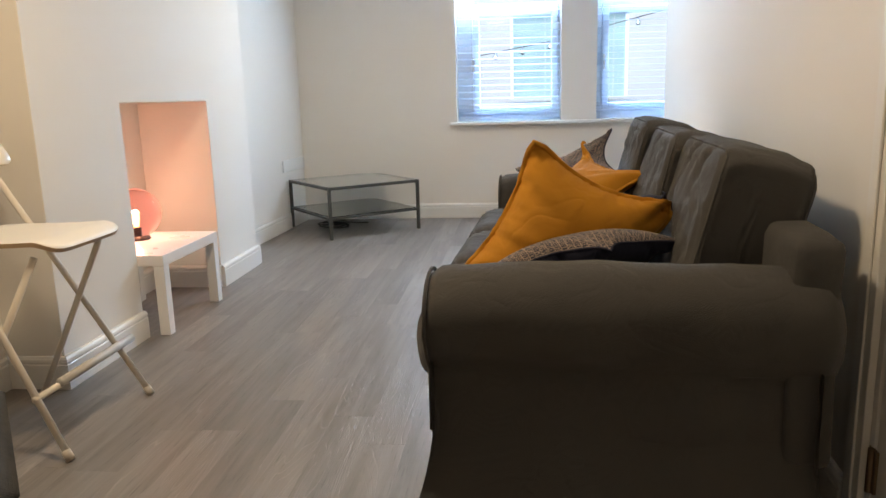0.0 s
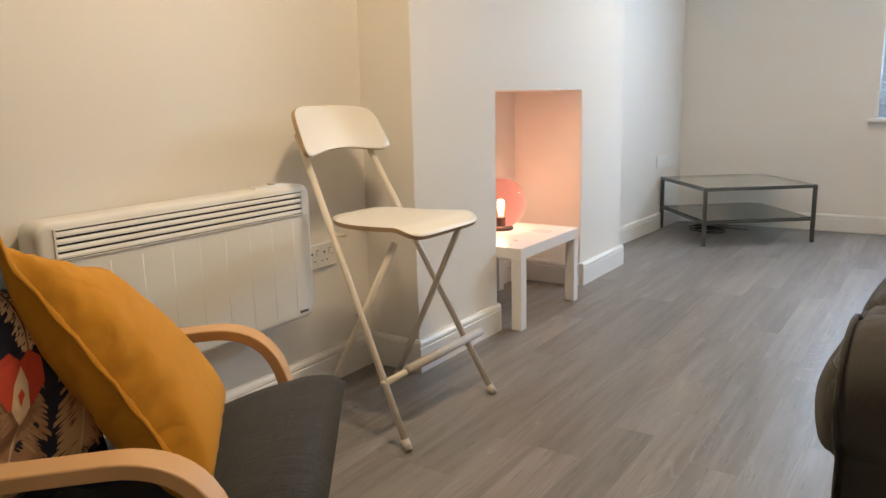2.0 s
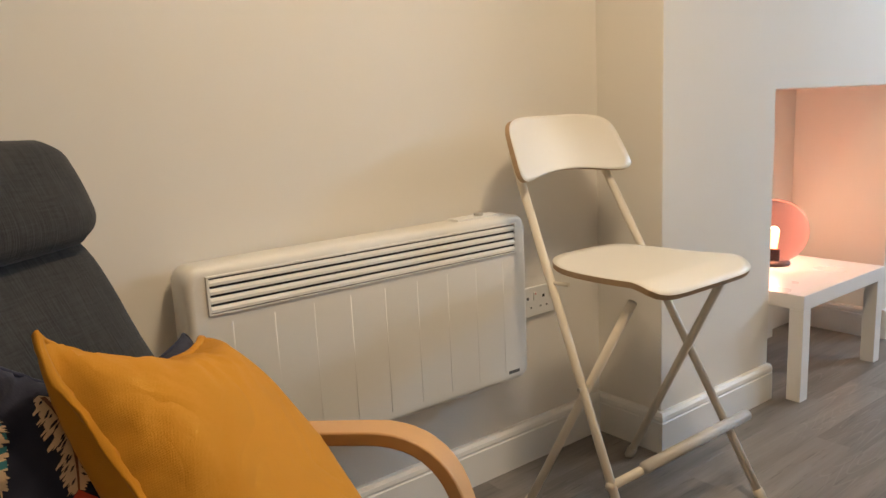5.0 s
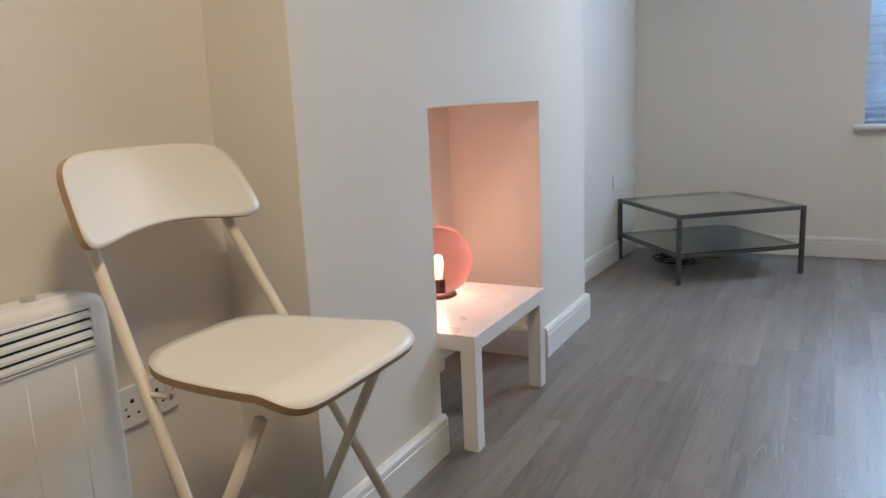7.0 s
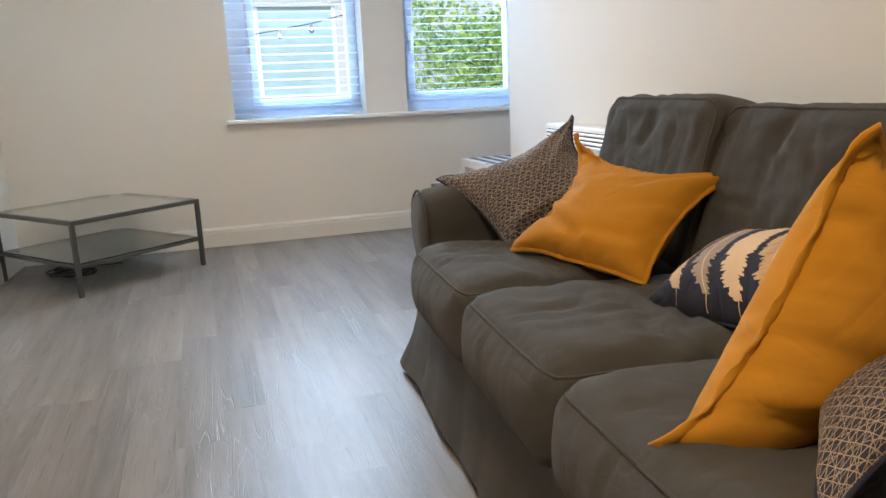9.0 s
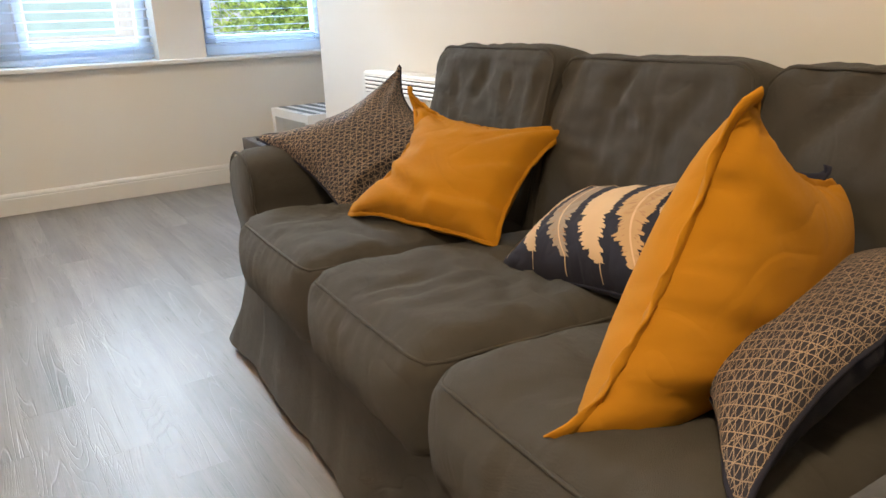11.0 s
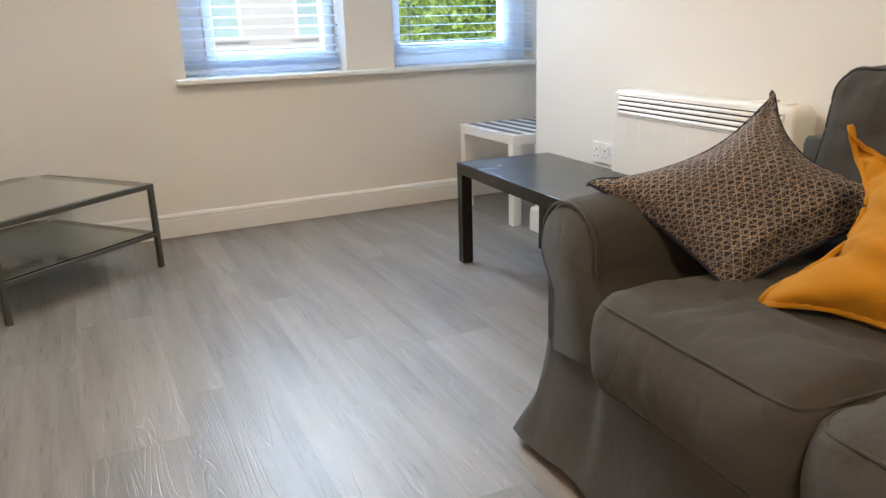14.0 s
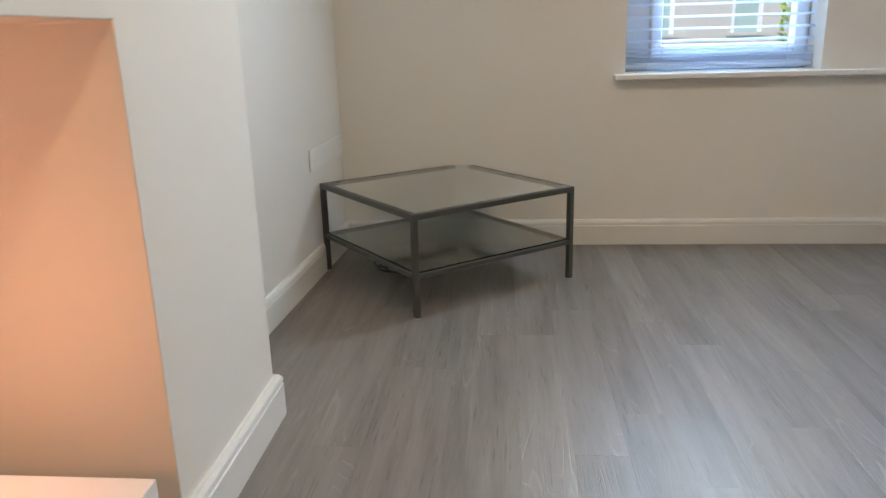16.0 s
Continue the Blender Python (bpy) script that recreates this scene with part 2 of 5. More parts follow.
M = {
    "wall": mat("wall_paint", (0.80, 0.768, 0.712), 0.75, var=0.02, scale=1.5, fine=160, bump=0.10, dist=0.0012),
    "ceiling": mat("ceiling_paint", (0.82, 0.81, 0.79), 0.85, var=0.02, scale=1.5, fine=160, bump=0.08),
    "gloss": mat("white_gloss_paint", (0.80, 0.785, 0.75), 0.45, var=0.02, scale=3, fine=90, bump=0.03),
    # blue cast of the daylight is put into the white of frames and slats
    "upvc": mat("white_upvc_blue_cast", (0.86, 0.91, 0.97), 0.30, var=0.015, scale=3, fine=60, bump=0.01),
    "slat": mat("white_blind_slat_blue_cast", (0.82, 0.88, 0.96), 0.5, var=0.02, scale=3, fine=60, bump=0.02),
    "cord": mat("blind_cord", (0.75, 0.75, 0.75), 0.8),
    "floor": wood_floor(),
    "sub": mat("floor_screed", (0.16, 0.14, 0.13), 0.9),
    "glass": glass("window_glass"),
    "lacquer": mat("white_lacquer", (0.82, 0.80, 0.77), 0.30, var=0.02, scale=4, fine=60, bump=0.015),
    "black": mat("black_brown_lacquer", (0.016, 0.014, 0.014), 0.24, var=0.2, scale=5, fine=150, bump=0.05),
    "stripe": mat("grey_stripe_film", (0.075, 0.08, 0.085), 0.45, var=0.08),
    "steel": mat("grey_lacquered_steel", (0.085, 0.088, 0.082), 0.42, 0.35, var=0.08, scale=8, fine=200, bump=0.04),
    "tableglass": glass("table_glass", (0.95, 0.985, 0.972), 0.0),
    "smoked": glass("lower_glass", (0.50, 0.56, 0.55), 0.08),
    "cable": mat("black_cable", (0.02, 0.02, 0.02), 0.5),
    "stool": mat("cream_coated_steel", (0.74, 0.68, 0.58), 0.38, 0.0, var=0.03, bump=0.02),
    "seatpaint": mat("cream_lacquer", (0.80, 0.76, 0.68), 0.33, var=0.025, scale=5, fine=80, bump=0.015),
    "ply": mat("plywood_edge", (0.42, 0.29, 0.17), 0.55, var=0.2, scale=30, fine=200, bump=0.1),
    "rubber": mat("clear_foot", (0.55, 0.50, 0.43), 0.45),
    "grey_plastic": mat("grey_sleeve", (0.50, 0.48, 0.45), 0.5),
    "heater": mat("heater_enamel", (0.79, 0.77, 0.72), 0.40, var=0.015, scale=3, fine=200, bump=0.03),
    # near-black: sofa feet, and painted shade of grille slots and pin holes
    "dark": mat("black_foot_and_slot_shade", (0.012, 0.012, 0.012), 0.8),
    "ink": mat("grey_ink", (0.12, 0.12, 0.12), 0.6),
    "switch": mat("white_switch_plastic", (0.80, 0.79, 0.76), 0.30, var=0.01),
    "red": mat("red_indicator", (0.55, 0.03, 0.02), 0.4),
    "brass": mat("worn_bronze_hinge", (0.26, 0.20, 0.14), 0.38, 0.9, var=0.15),
    "chrome": mat("chrome", (0.75, 0.75, 0.75), 0.2, 1.0),
    "bulb": emit("lit_filament_bulb", (1.0, 0.50, 0.16), 4.0),
    "pinkglass": glass("pink_glass", (1.0, 0.76, 0.76), 0.0, 1.13),
    "lampbase": mat("dark_bronze_base", (0.07, 0.045, 0.04), 0.4, 0.6),
    "sofa": fabric("charcoal_cotton_cover", (0.054, 0.052, 0.0485), 2600, 0.20, 0.84, 0.5, 0.06, 0.20),
    "mustard": fabric("mustard_cotton", (0.50, 0.218, 0.004), 2600, 0.16, 0.88, 0.25, 0.02, 0.22),
    "navy": fabric("navy_cotton", (0.016, 0.019, 0.042), 1500, 0.15, 0.9, 0.2, 0.03),
    "chairfab": slubbed("anthracite_slub_weave", (0.012, 0.013, 0.015), (0.040, 0.041, 0.043)),
    "birch": mat("birch_veneer", (0.60, 0.36, 0.17), 0.38, var=0.12, scale=9, fine=120, bump=0.04),
    "feather_cream": fabric("printed_cream", (0.72, 0.53, 0.34), 1500, 0.3, 0.85, 0.2, 0.1),
    "feather_tan": fabric("printed_tan", (0.44, 0.25, 0.14), 1500, 0.35, 0.85, 0.2, 0.1),
    "feather_grey": fabric("printed_grey_beige", (0.40, 0.32, 0.25), 1500, 0.35, 0.85, 0.2, 0.1),
    "feather_beige": fabric("printed_beige", (0.55, 0.36, 0.19), 1500, 0.4, 0.85, 0.2, 0.1),
    "feather_red": fabric("printed_red", (0.55, 0.06, 0.025), 1500, 0.3, 0.85, 0.2, 0.1),
    "feather_teal": fabric("printed_teal", (0.03, 0.16, 0.19), 1500, 0.3, 0.85, 0.2, 0.1),
    "slate": fabric("printed_slate_blue", (0.055, 0.062, 0.088), 1500, 0.15, 0.9, 0.2, 0.03),
    "feather_pink": fabric("printed_salmon", (0.62, 0.20, 0.13), 1500, 0.25, 0.85, 0.2, 0.1),
    "feather_brown": fabric("printed_brown", (0.20, 0.085, 0.045), 1500, 0.3, 0.85, 0.2, 0.1),
    "render": mat("white_render", (0.58, 0.575, 0.55), 0.85, var=0.05, scale=0.6, fine=40, bump=0.2),
    "render_grey": mat("grey_render", (0.33, 0.35, 0.36), 0.85, var=0.06, scale=0.6, fine=40, bump=0.2),
    "shopglass": mat("teal_glazing", (0.40, 0.55, 0.55), 0.22, var=0.3, scale=0.9, fine=3, bump=0.02),
    "asphalt": mat("asphalt", (0.05, 0.05, 0.052), 0.9, var=0.2, scale=0.5, fine=60, bump=0.4),
    "bark": mat("bark", (0.10, 0.075, 0.055), 0.9, var=0.3, scale=8, fine=40, bump=0.7, dist=0.01),
    "roof": mat("roof_tile", (0.12, 0.11, 0.11), 0.8, var=0.2),
}


def let_light_through(m, share, colour):
    """Thin plastic that glows when lit from behind."""
    n, l = m.node_tree.nodes, m.node_tree.links
    tr, mix = n.new("ShaderNodeBsdfTranslucent"), n.new("ShaderNodeMixShader")
    tr.inputs["Color"].default_value = (*colour, 1)
    mix.inputs[0].default_value = share
    l.new(n["Principled BSDF"].outputs[0], mix.inputs[1])
    l.new(tr.outputs[0], mix.inputs[2])
    l.new(mix.outputs[0], n["Material Output"].inputs["Surface"])


let_light_through(M["slat"], 0.6, (0.80, 0.87, 0.96))


def leaf_material():
    m = mat("leaves", (0.09, 0.16, 0.03), 0.5, var=0.3, scale=2, bump=0.02)
    n, l = m.node_tree.nodes, m.node_tree.links
    g = n.new("ShaderNodeNewGeometry")
    ramp = n.new("ShaderNodeValToRGB")
    ramp.color_ramp.elements[0].color = (0.10, 0.18, 0.035, 1)
    ramp.color_ramp.elements[1].color = (0.36, 0.42, 0.09, 1)
    l.new(g.outputs["Random Per Island"], ramp.inputs[0])
    l.new(ramp.outputs[0], n["Principled BSDF"].inputs["Base Color"])
    tr = n.new("ShaderNodeBsdfTranslucent")
    tint = n.new("ShaderNodeMix")
    tint.data_type, tint.blend_type = "RGBA", "MULTIPLY"
    tint.inputs["Factor"].default_value = 1.0
    tint.inputs["B"].default_value = (1.0, 1.0, 0.5, 1)
    l.new(ramp.outputs[0], tint.inputs["A"])
    l.new(tint.outputs["Result"], tr.inputs["Color"])
    both = n.new("ShaderNodeAddShader")
    l.new(n["Principled BSDF"].outputs[0], both.inputs[0])
    l.new(tr.outputs[0], both.inputs[1])
    l.new(both.outputs[0], n["Material Output"].inputs["Surface"])
    return m


M["leaf"] = leaf_material()


def lattice_material():
    """Navy cloth printed with a beige net of crossing lines."""
    m = fabric("navy_beige_lattice", (0.02, 0.022, 0.04), 1500, 0.12, 0.85, 0.25, 0.1)
    n, l = m.node_tree.nodes, m.node_tree.links
    b = n["Principled BSDF"]
    base = b.inputs["Base Color"].links[0].from_socket
    tc = n.new("ShaderNodeTexCoord")
    wob = n.new("ShaderNodeTexNoise")
    wob.inputs["Scale"].default_value = 45
    l.new(tc.outputs["UV"], wob.inputs["Vector"])
    sep = n.new("ShaderNodeSeparateXYZ")
    l.new(tc.outputs["UV"], sep.inputs[0])
    x = maths(n, l, "MULTIPLY_ADD", wob.outputs["Fac"], 0.004, sep.outputs[0])
    y = maths(n, l, "MULTIPLY_ADD", wob.outputs["Fac"], -0.004, sep.outputs[1])
    total = None
    for ang, pitch, width in ((90, 0.0120, 0.12), (34, 0.0150, 0.09), (146, 0.0150, 0.09), (58, 0.0240, 0.05), (122, 0.0240, 0.05), (0, 0.0300, 0.03)):
        c, s = math.cos(radians(ang)), math.sin(radians(ang))
        d = maths(n, l, "ADD", maths(n, l, "MULTIPLY", x, c / pitch), maths(n, l, "MULTIPLY", y, s / pitch))
        f = maths(n, l, "ABSOLUTE", maths(n, l, "SUBTRACT", maths(n, l, "FRACT", d), 0.5))
        line = maths(n, l, "LESS_THAN", f, width / 2)
        total = line if total is None else maths(n, l, "MAXIMUM", total, line)
    fade = n.new("ShaderNodeTexNoise")
    fade.inputs["Scale"].default_value = 9
    l.new(tc.outputs["Object"], fade.inputs["Vector"])
    strength = maths(n, l, "MULTIPLY", total, maths(n, l, "MULTIPLY_ADD", fade.outputs["Fac"], 0.7, 0.35))
    mix = n.new("ShaderNodeMix")
    mix.data_type = "RGBA"
    l.new(strength, mix.inputs["Factor"])
    l.new(base, mix.inputs["A"])
    mix.inputs["B"].default_value = (0.50, 0.385, 0.29, 1)
    l.new(mix.outputs["Result"], b.inputs["Base Color"])
    return m


M["lattice"] = lattice_material()


# ---- mesh helpers ----
def part(name, bm, material, parent=None, label="", smooth=False, bevel=0.0, kind=""):
    me = bpy.data.meshes.new(name)
    bmesh.ops.recalc_face_normals(bm, faces=bm.faces)
    bm.to_mesh(me)
    bm.free()
    me.materials.append(material)
    if smooth:
        for p in me.polygons:
            p.use_smooth = True
    ob = new(name, me)
    if bevel:
        md = ob.modifiers.new("bevel", "BEVEL")
        md.width, md.segments, md.limit_method = bevel, 2, "ANGLE"
        md.harden_normals = True
        for p in me.polygons:
            p.use_smooth = True
    if parent is not None:
        ob.parent = parent
    return tagged(ob, label, kind=kind)


def thing(name, label, category, m=None, group=""):
    ob = new(name)
    ob.empty_display_size = 0.1
    if m is not None:
        ob.matrix_world = m
    return tagged(ob, label, category, group)


def box(x0, x1, y0, y1, z0, z1, bm=None):
    bm = bm or bmesh.new()
    v = [bm.verts.new((x, y, z)) for x in (x0, x1) for y in (y0, y1) for z in (z0, z1)]
    for f in ((0, 1, 3, 2), (4, 6, 7, 5), (0, 4, 5, 1), (2, 3, 7, 6), (0, 2, 6, 4), (1, 5, 7, 3)):
        bm.faces.new([v[i] for i in f])
    return bm


def prism(pts, z0, z1, bm=None):
    """An upright solid over a plan outline."""
    bm = bm or bmesh.new()
    lo, hi = [bm.verts.new((x, y, z0)) for x, y in pts], [bm.verts.new((x, y, z1)) for x, y in pts]
    bm.faces.new(lo), bm.faces.new(hi)
    for i in range(len(pts)):
        k = (i + 1) % len(pts)
        bm.faces.new((lo[i], lo[k], hi[k], hi[i]))
    return bm


def sweep(path, ring, closed=False, bm=None, up=(0, 0, 1)):
    """A section swept along a line. ring: (side, up) pairs."""
    bm = bm or bmesh.new()
    path = [Vector(p) for p in path]
    n = len(path)
    rows = []
    for i, p in enumerate(path):
        if closed:
            d = path[(i + 1) % n] - path[i - 1]
        else:
            d = path[min(i + 1, n - 1)] - path[max(i - 1, 0)]
        d.normalize()
        u = Vector(up)
        if abs(d.dot(u)) > 0.98:
            u = Vector((1, 0, 0))
        s = d.cross(u).normalized()
        u = s.cross(d).normalized()
        rows.append([bm.verts.new(p + s * a + u * b) for a, b in ring])
    k = len(ring)
    for i in range(n if closed else n - 1):
        a, b = rows[i], rows[(i + 1) % n]
        for j in range(k):
            bm.faces.new((a[j], a[(j + 1) % k], b[(j + 1) % k], b[j]))
    if not closed:
        bm.faces.new(rows[0]), bm.faces.new(rows[-1])
    return bm


def circle(r, k=10):
    return [(r * math.cos(2 * math.pi * i / k), r * math.sin(2 * math.pi * i / k)) for i in range(k)]


def tube(path, r, k=10, closed=False, bm=None):
    return sweep(path, circle(r, k), closed, bm)


def lathe(profile, k=32, bm=None, at=(0, 0, 0)):
    bm = bm or bmesh.new()
    rows = []
    for r, z in profile:
        rows.append([bm.verts.new((at[0] + r * math.cos(2 * math.pi * i / k), at[1] + r * math.sin(2 * math.pi * i / k), at[2] + z)) for i in range(k)])
    for a, b in zip(rows, rows[1:]):
        for i in range(k):
            bm.faces.new((a[i], a[(i + 1) % k], b[(i + 1) % k], b[i]))
    if profile[0][0] > 1e-5:
        bm.faces.new(rows[0])
    if profile[-1][0] > 1e-5:
        bm.faces.new(rows[-1])
    bmesh.ops.remove_doubles(bm, verts=bm.verts, dist=1e-6)
    return bm


def arc(points, turns=6, r=0.05):
    """A polyline with rounded bends."""
    pts = [Vector(p) for p in points]
    out = [pts[0]]
    for a, b, c in zip(pts, pts[1:], pts[2:]):
        d0, d1 = (a - b), (c - b)
        q = min(r, d0.length * 0.49, d1.length * 0.49)
        p0, p1 = b + d0.normalized() * q, b + d1.normalized() * q
        for i in range(turns + 1):
            t = i / turns
            out.append(p0 * (1 - t) ** 2 + b * 2 * t * (1 - t) + p1 * t * t)
    return out + [pts[-1]]


def soft_box(w, d, h, r, cuts=14, shape=None):
    """A rounded block centred at the origin; shape(p, (u, v, s)) may push its points about."""
    bm = bmesh.new()
    bmesh.ops.create_cube(bm, size=2.0)
    bmesh.ops.subdivide_edges(bm, edges=bm.edges, cuts=cuts, use_grid_fill=True)
    half = Vector((w / 2, d / 2, h / 2))
    for v in bm.verts:
        q = v.co.copy()
        p = Vector((q.x * half.x, q.y * half.y, q.z * half.z))
        inner = Vector([max(-(k - r), min(k - r, c)) for c, k in zip(p, half)])
        e = p - inner
        if e.length > 1e-9:
            m = max(abs(c) for c in e)
            p = inner + e.normalized() * m
        v.co = shape(p, q) if shape else p
    return bm


def relax(X, quads, start, slack, firm, full, hold, steps, pull=0.0, down=None, sweeps=3):
    """Settle a closed cloth: slack edges that will not stretch, filled to full times the start's volume (or to -full cubic metres)."""
    tri = np.concatenate([quads[:, [0, 1, 2]], quads[:, [0, 2, 3]]])
    sides = np.sort(np.concatenate([quads[:, [i, (i + 1) % 4]] for i in range(4)]), axis=1)
    sides = np.unique(sides, axis=0)
    diag = np.concatenate([quads[:, [0, 2]], quads[:, [1, 3]]])
    edges = np.concatenate([sides, diag])
    rest = np.linalg.norm(start[edges[:, 0]] - start[edges[:, 1]], axis=1)
    tight = firm[edges[:, 0]] & firm[edges[:, 1]]
    rest = rest * np.where(tight, 1.0, slack)
    soft = np.where(np.arange(len(edges)) < len(sides), 0.45, 0.12)     # how far an edge resists being squeezed
    used = [0] * len(X)
    colour = np.zeros(len(edges), int)
    for k, (i, j) in enumerate(edges.tolist()):
        taken, c = used[i] | used[j], 0
        while taken >> c & 1:
            c += 1
        colour[k] = c
        used[i] |= 1 << c
        used[j] |= 1 << c
    sets = [(edges[colour == c, 0], edges[colour == c, 1], rest[colour == c], soft[colour == c]) for c in range(colour.max() + 1)]
    count = np.bincount(sides.ravel(), minlength=len(X)).astype(float)[:, None]

    def volume(Y):
        fn = np.cross(Y[tri[:, 1]] - Y[tri[:, 0]], Y[tri[:, 2]] - Y[tri[:, 0]])
        return fn, float((Y[tri[:, 0]] * fn).sum() / 6)
    goal = -full if full < 0 else full * abs(volume(start)[1])
    sign = 1.0 if volume(X)[1] > 0 else -1.0
    prev = X.copy()
    for step in range(steps):
        fn, vol = volume(X)
        nv = np.stack([sum(np.bincount(tri[:, i], fn[:, c], len(X)) for i in range(3)) for c in range(3)], axis=1) * sign
        nv /= np.linalg.norm(nv, axis=1)[:, None] + 1e-12
        gap = max(-1.0, min(1.0, (goal - vol * sign) / goal))
        push = 0.006 * gap
        if down is not None:
            push = push * (1 - pull * np.clip(X @ down / 0.2, -1, 1))[:, None]
        near = np.stack([np.bincount(sides[:, 0], X[sides[:, 1], c], len(X)) + np.bincount(sides[:, 1], X[sides[:, 0], c], len(X)) for c in range(3)], axis=1) / count
        nxt = X + 0.80 * (X - prev) + push * nv + 0.045 * (near - X)
        prev, X = X, nxt
        for _ in range(sweeps):
            for i, j, r0, k in sets:
                e = X[j] - X[i]
                n_ = np.sqrt((e * e).sum(axis=1)) + 1e-9
                diff = (n_ - r0) / n_ * 0.5
                diff = np.where(diff > 0, diff, diff * k)[:, None] * e
                X[i] += diff
                X[j] -= diff
            hold(X)
    return X


# ---- the room ----
RW = lambda y: 0.592 + 0.0682 * y           # face of the slanting wall on the sofa side
RW_END, BACK, LEFT, REAR, HIGH = 5.46, 6.35, -1.93, -3.2, 2.42
CB0, CB1, CBX = 2.565, 4.62, -1.70           # chimney breast
N0, N1, NZ, NX = 3.15, 4.04, 1.025, -2.09   # its niche
W1, W2, SILL, WTOP = (-0.54, 0.312), (0.595, 1.57), 0.80, 2.18


def setting(name, bm, material, label="", bevel=0.0, category=""):
    ob = part(name, bm, material, None, label, False, bevel, "structure")
    if category:
        tagged(ob, category=category)
    return ob


floor = setting("floor", box(LEFT - 0.4, 2.7, REAR, BACK + 0.02, -0.12, -0.0052), M["sub"], "grey-brown wood plank floor with long grain", category="floor")
setting("ceiling", box(LEFT - 0.3, 2.7, REAR - 0.2, BACK + 0.4, HIGH, HIGH + 0.15), M["ceiling"], "flat white painted ceiling", category="ceiling")

# window wall, built round its two openings
bm = bmesh.new()
for x0, x1, z0, z1 in ((LEFT - 0.3, W1[0], -0.1, HIGH), (W1[0], W1[1], -0.1, SILL - 0.03), (W1[0], W1[1], WTOP, HIGH), (W1[1], W2[0], -0.1, HIGH),
                       (W2[0], W2[1], -0.1, SILL - 0.03), (W2[0], W2[1], WTOP, HIGH), (W2[1], 2.7, -0.1, HIGH)):
    box(x0, x1, BACK, BACK + 0.34, z0, z1, bm)
bmesh.ops.remove_doubles(bm, verts=bm.verts, dist=1e-5)
setting("wall_north", bm, M["wall"], "white painted wall with two window openings", category="wall")

# wall with the chimney breast
setting("wall_west", box(LEFT - 0.3, LEFT, REAR, CB0, -0.1, HIGH), M["wall"], "white painted alcove wall behind the heater", category="wall")
LFAR = lambda y: -1.950 + 0.049 * (y - CB1)   # the far alcove wall runs slightly askew
setting("wall_west_far", prism([(LEFT - 0.3, CB1 + 0.001), (LFAR(CB1), CB1 + 0.001), (LFAR(BACK), BACK - 0.001), (LEFT - 0.3, BACK - 0.001)], -0.1, HIGH), M["wall"], "white painted alcove wall beside the window wall", category="wall")
setting("niche_back", box(LEFT - 0.3, NX, N0 + 0.001, N1 - 0.001, -0.1, NZ - 0.001), M["wall"], "white painted back of the niche", category="wall")


def upright(outline, xa, xb):
    """A solid from an outline in (y, z) between two x planes, which may slant with y."""
    bm = bmesh.new()
    fa, fb = [bm.verts.new((xa(y), y, z)) for y, z in outline], [bm.verts.new((xb(y), y, z)) for y, z in outline]
    bm.faces.new(fa), bm.faces.new(fb)
    for i in range(len(outline)):
        k = (i + 1) % len(outline)
        bm.faces.new((fa[i], fa[k], fb[k], fb[i]))
    return bm


bm = upright([(CB0, -0.1), (N0, -0.1), (N0, NZ), (N1, NZ), (N1, -0.1), (CB1, -0.1), (CB1, HIGH), (CB0, HIGH)], lambda y: CBX, lambda y: LEFT - 0.3)
setting("chimney_breast", bm, M["wall"], "white painted chimney breast with an open niche", 0.004, "wall")

# slanting wall behind the sofa, with a doorway
D0, D1, DZ = 0.90, 1.70, 2.04
bm = upright([(REAR, -0.1), (D0, -0.1), (D0, DZ), (D1, DZ), (D1, -0.1), (RW_END, -0.1), (RW_END, HIGH), (REAR, HIGH)], RW, lambda y: RW(y) + 0.16)
setting("wall_east", bm, M["wall"], "white painted wall behind the sofa", 0.004, "wall")
setting("wall_east_return", box(RW(RW_END) + 0.162, 2.7, RW_END - 0.16, RW_END, -0.1, HIGH), M["wall"], "white painted return of the window recess", category="wall")
setting("wall_east_far", box(2.5, 2.7, RW_END + 0.002, BACK - 0.002, -0.1, HIGH), M["wall"], "white painted end wall of the window recess", category="wall")
# unseen closing wall, set far back to weaken light bounced onto the sofa
setting("wall_south", box(LEFT - 0.3, 1.6, REAR - 0.2, REAR - 0.002, -0.1, HIGH), M["wall"], "plain white painted wall, unseen, closing the room", category="wall")
setting("wall_hall", box(1.3, 1.4, REAR, RW_END - 0.17, -0.1, HIGH), M["wall"], "plain white wall beyond the door", category="wall")

# skirting boards with a grooved top
PROFILE = [(0, 0), (0.020, 0), (0.020, 0.092), (0.017, 0.095), (0.017, 0.099), (0.020, 0.102), (0.018, 0.112), (0.011, 0.121), (0, 0.122)]


def skirting(a, b, side, ends=(0, 0)):
    """A board along the wall from a to b, standing out on the given side."""
    a, b = Vector((*a, 0)), Vector((*b, 0))
    d = (b - a).normalized()
    nrm = Vector((-d.y, d.x, 0)) * side
    bm = bmesh.new()
    rows = []
    for p, e, sgn in ((a, ends[0], -1), (b, ends[1], 1)):
        rows.append([bm.verts.new(p + nrm * (o + 0.0005) + d * sgn * e * o + Vector((0, 0, z))) for o, z in PROFILE])
    k = len(PROFILE)
    for j in range(k):
        bm.faces.new((rows[0][j], rows[0][(j + 1) % k], rows[1][(j + 1) % k], rows[1][j]))
    bm.faces.new(rows[0]), bm.faces.new(rows[1])
    setting("baseboard", bm, M["gloss"], "white gloss skirting board with a grooved top", category="skirting board")


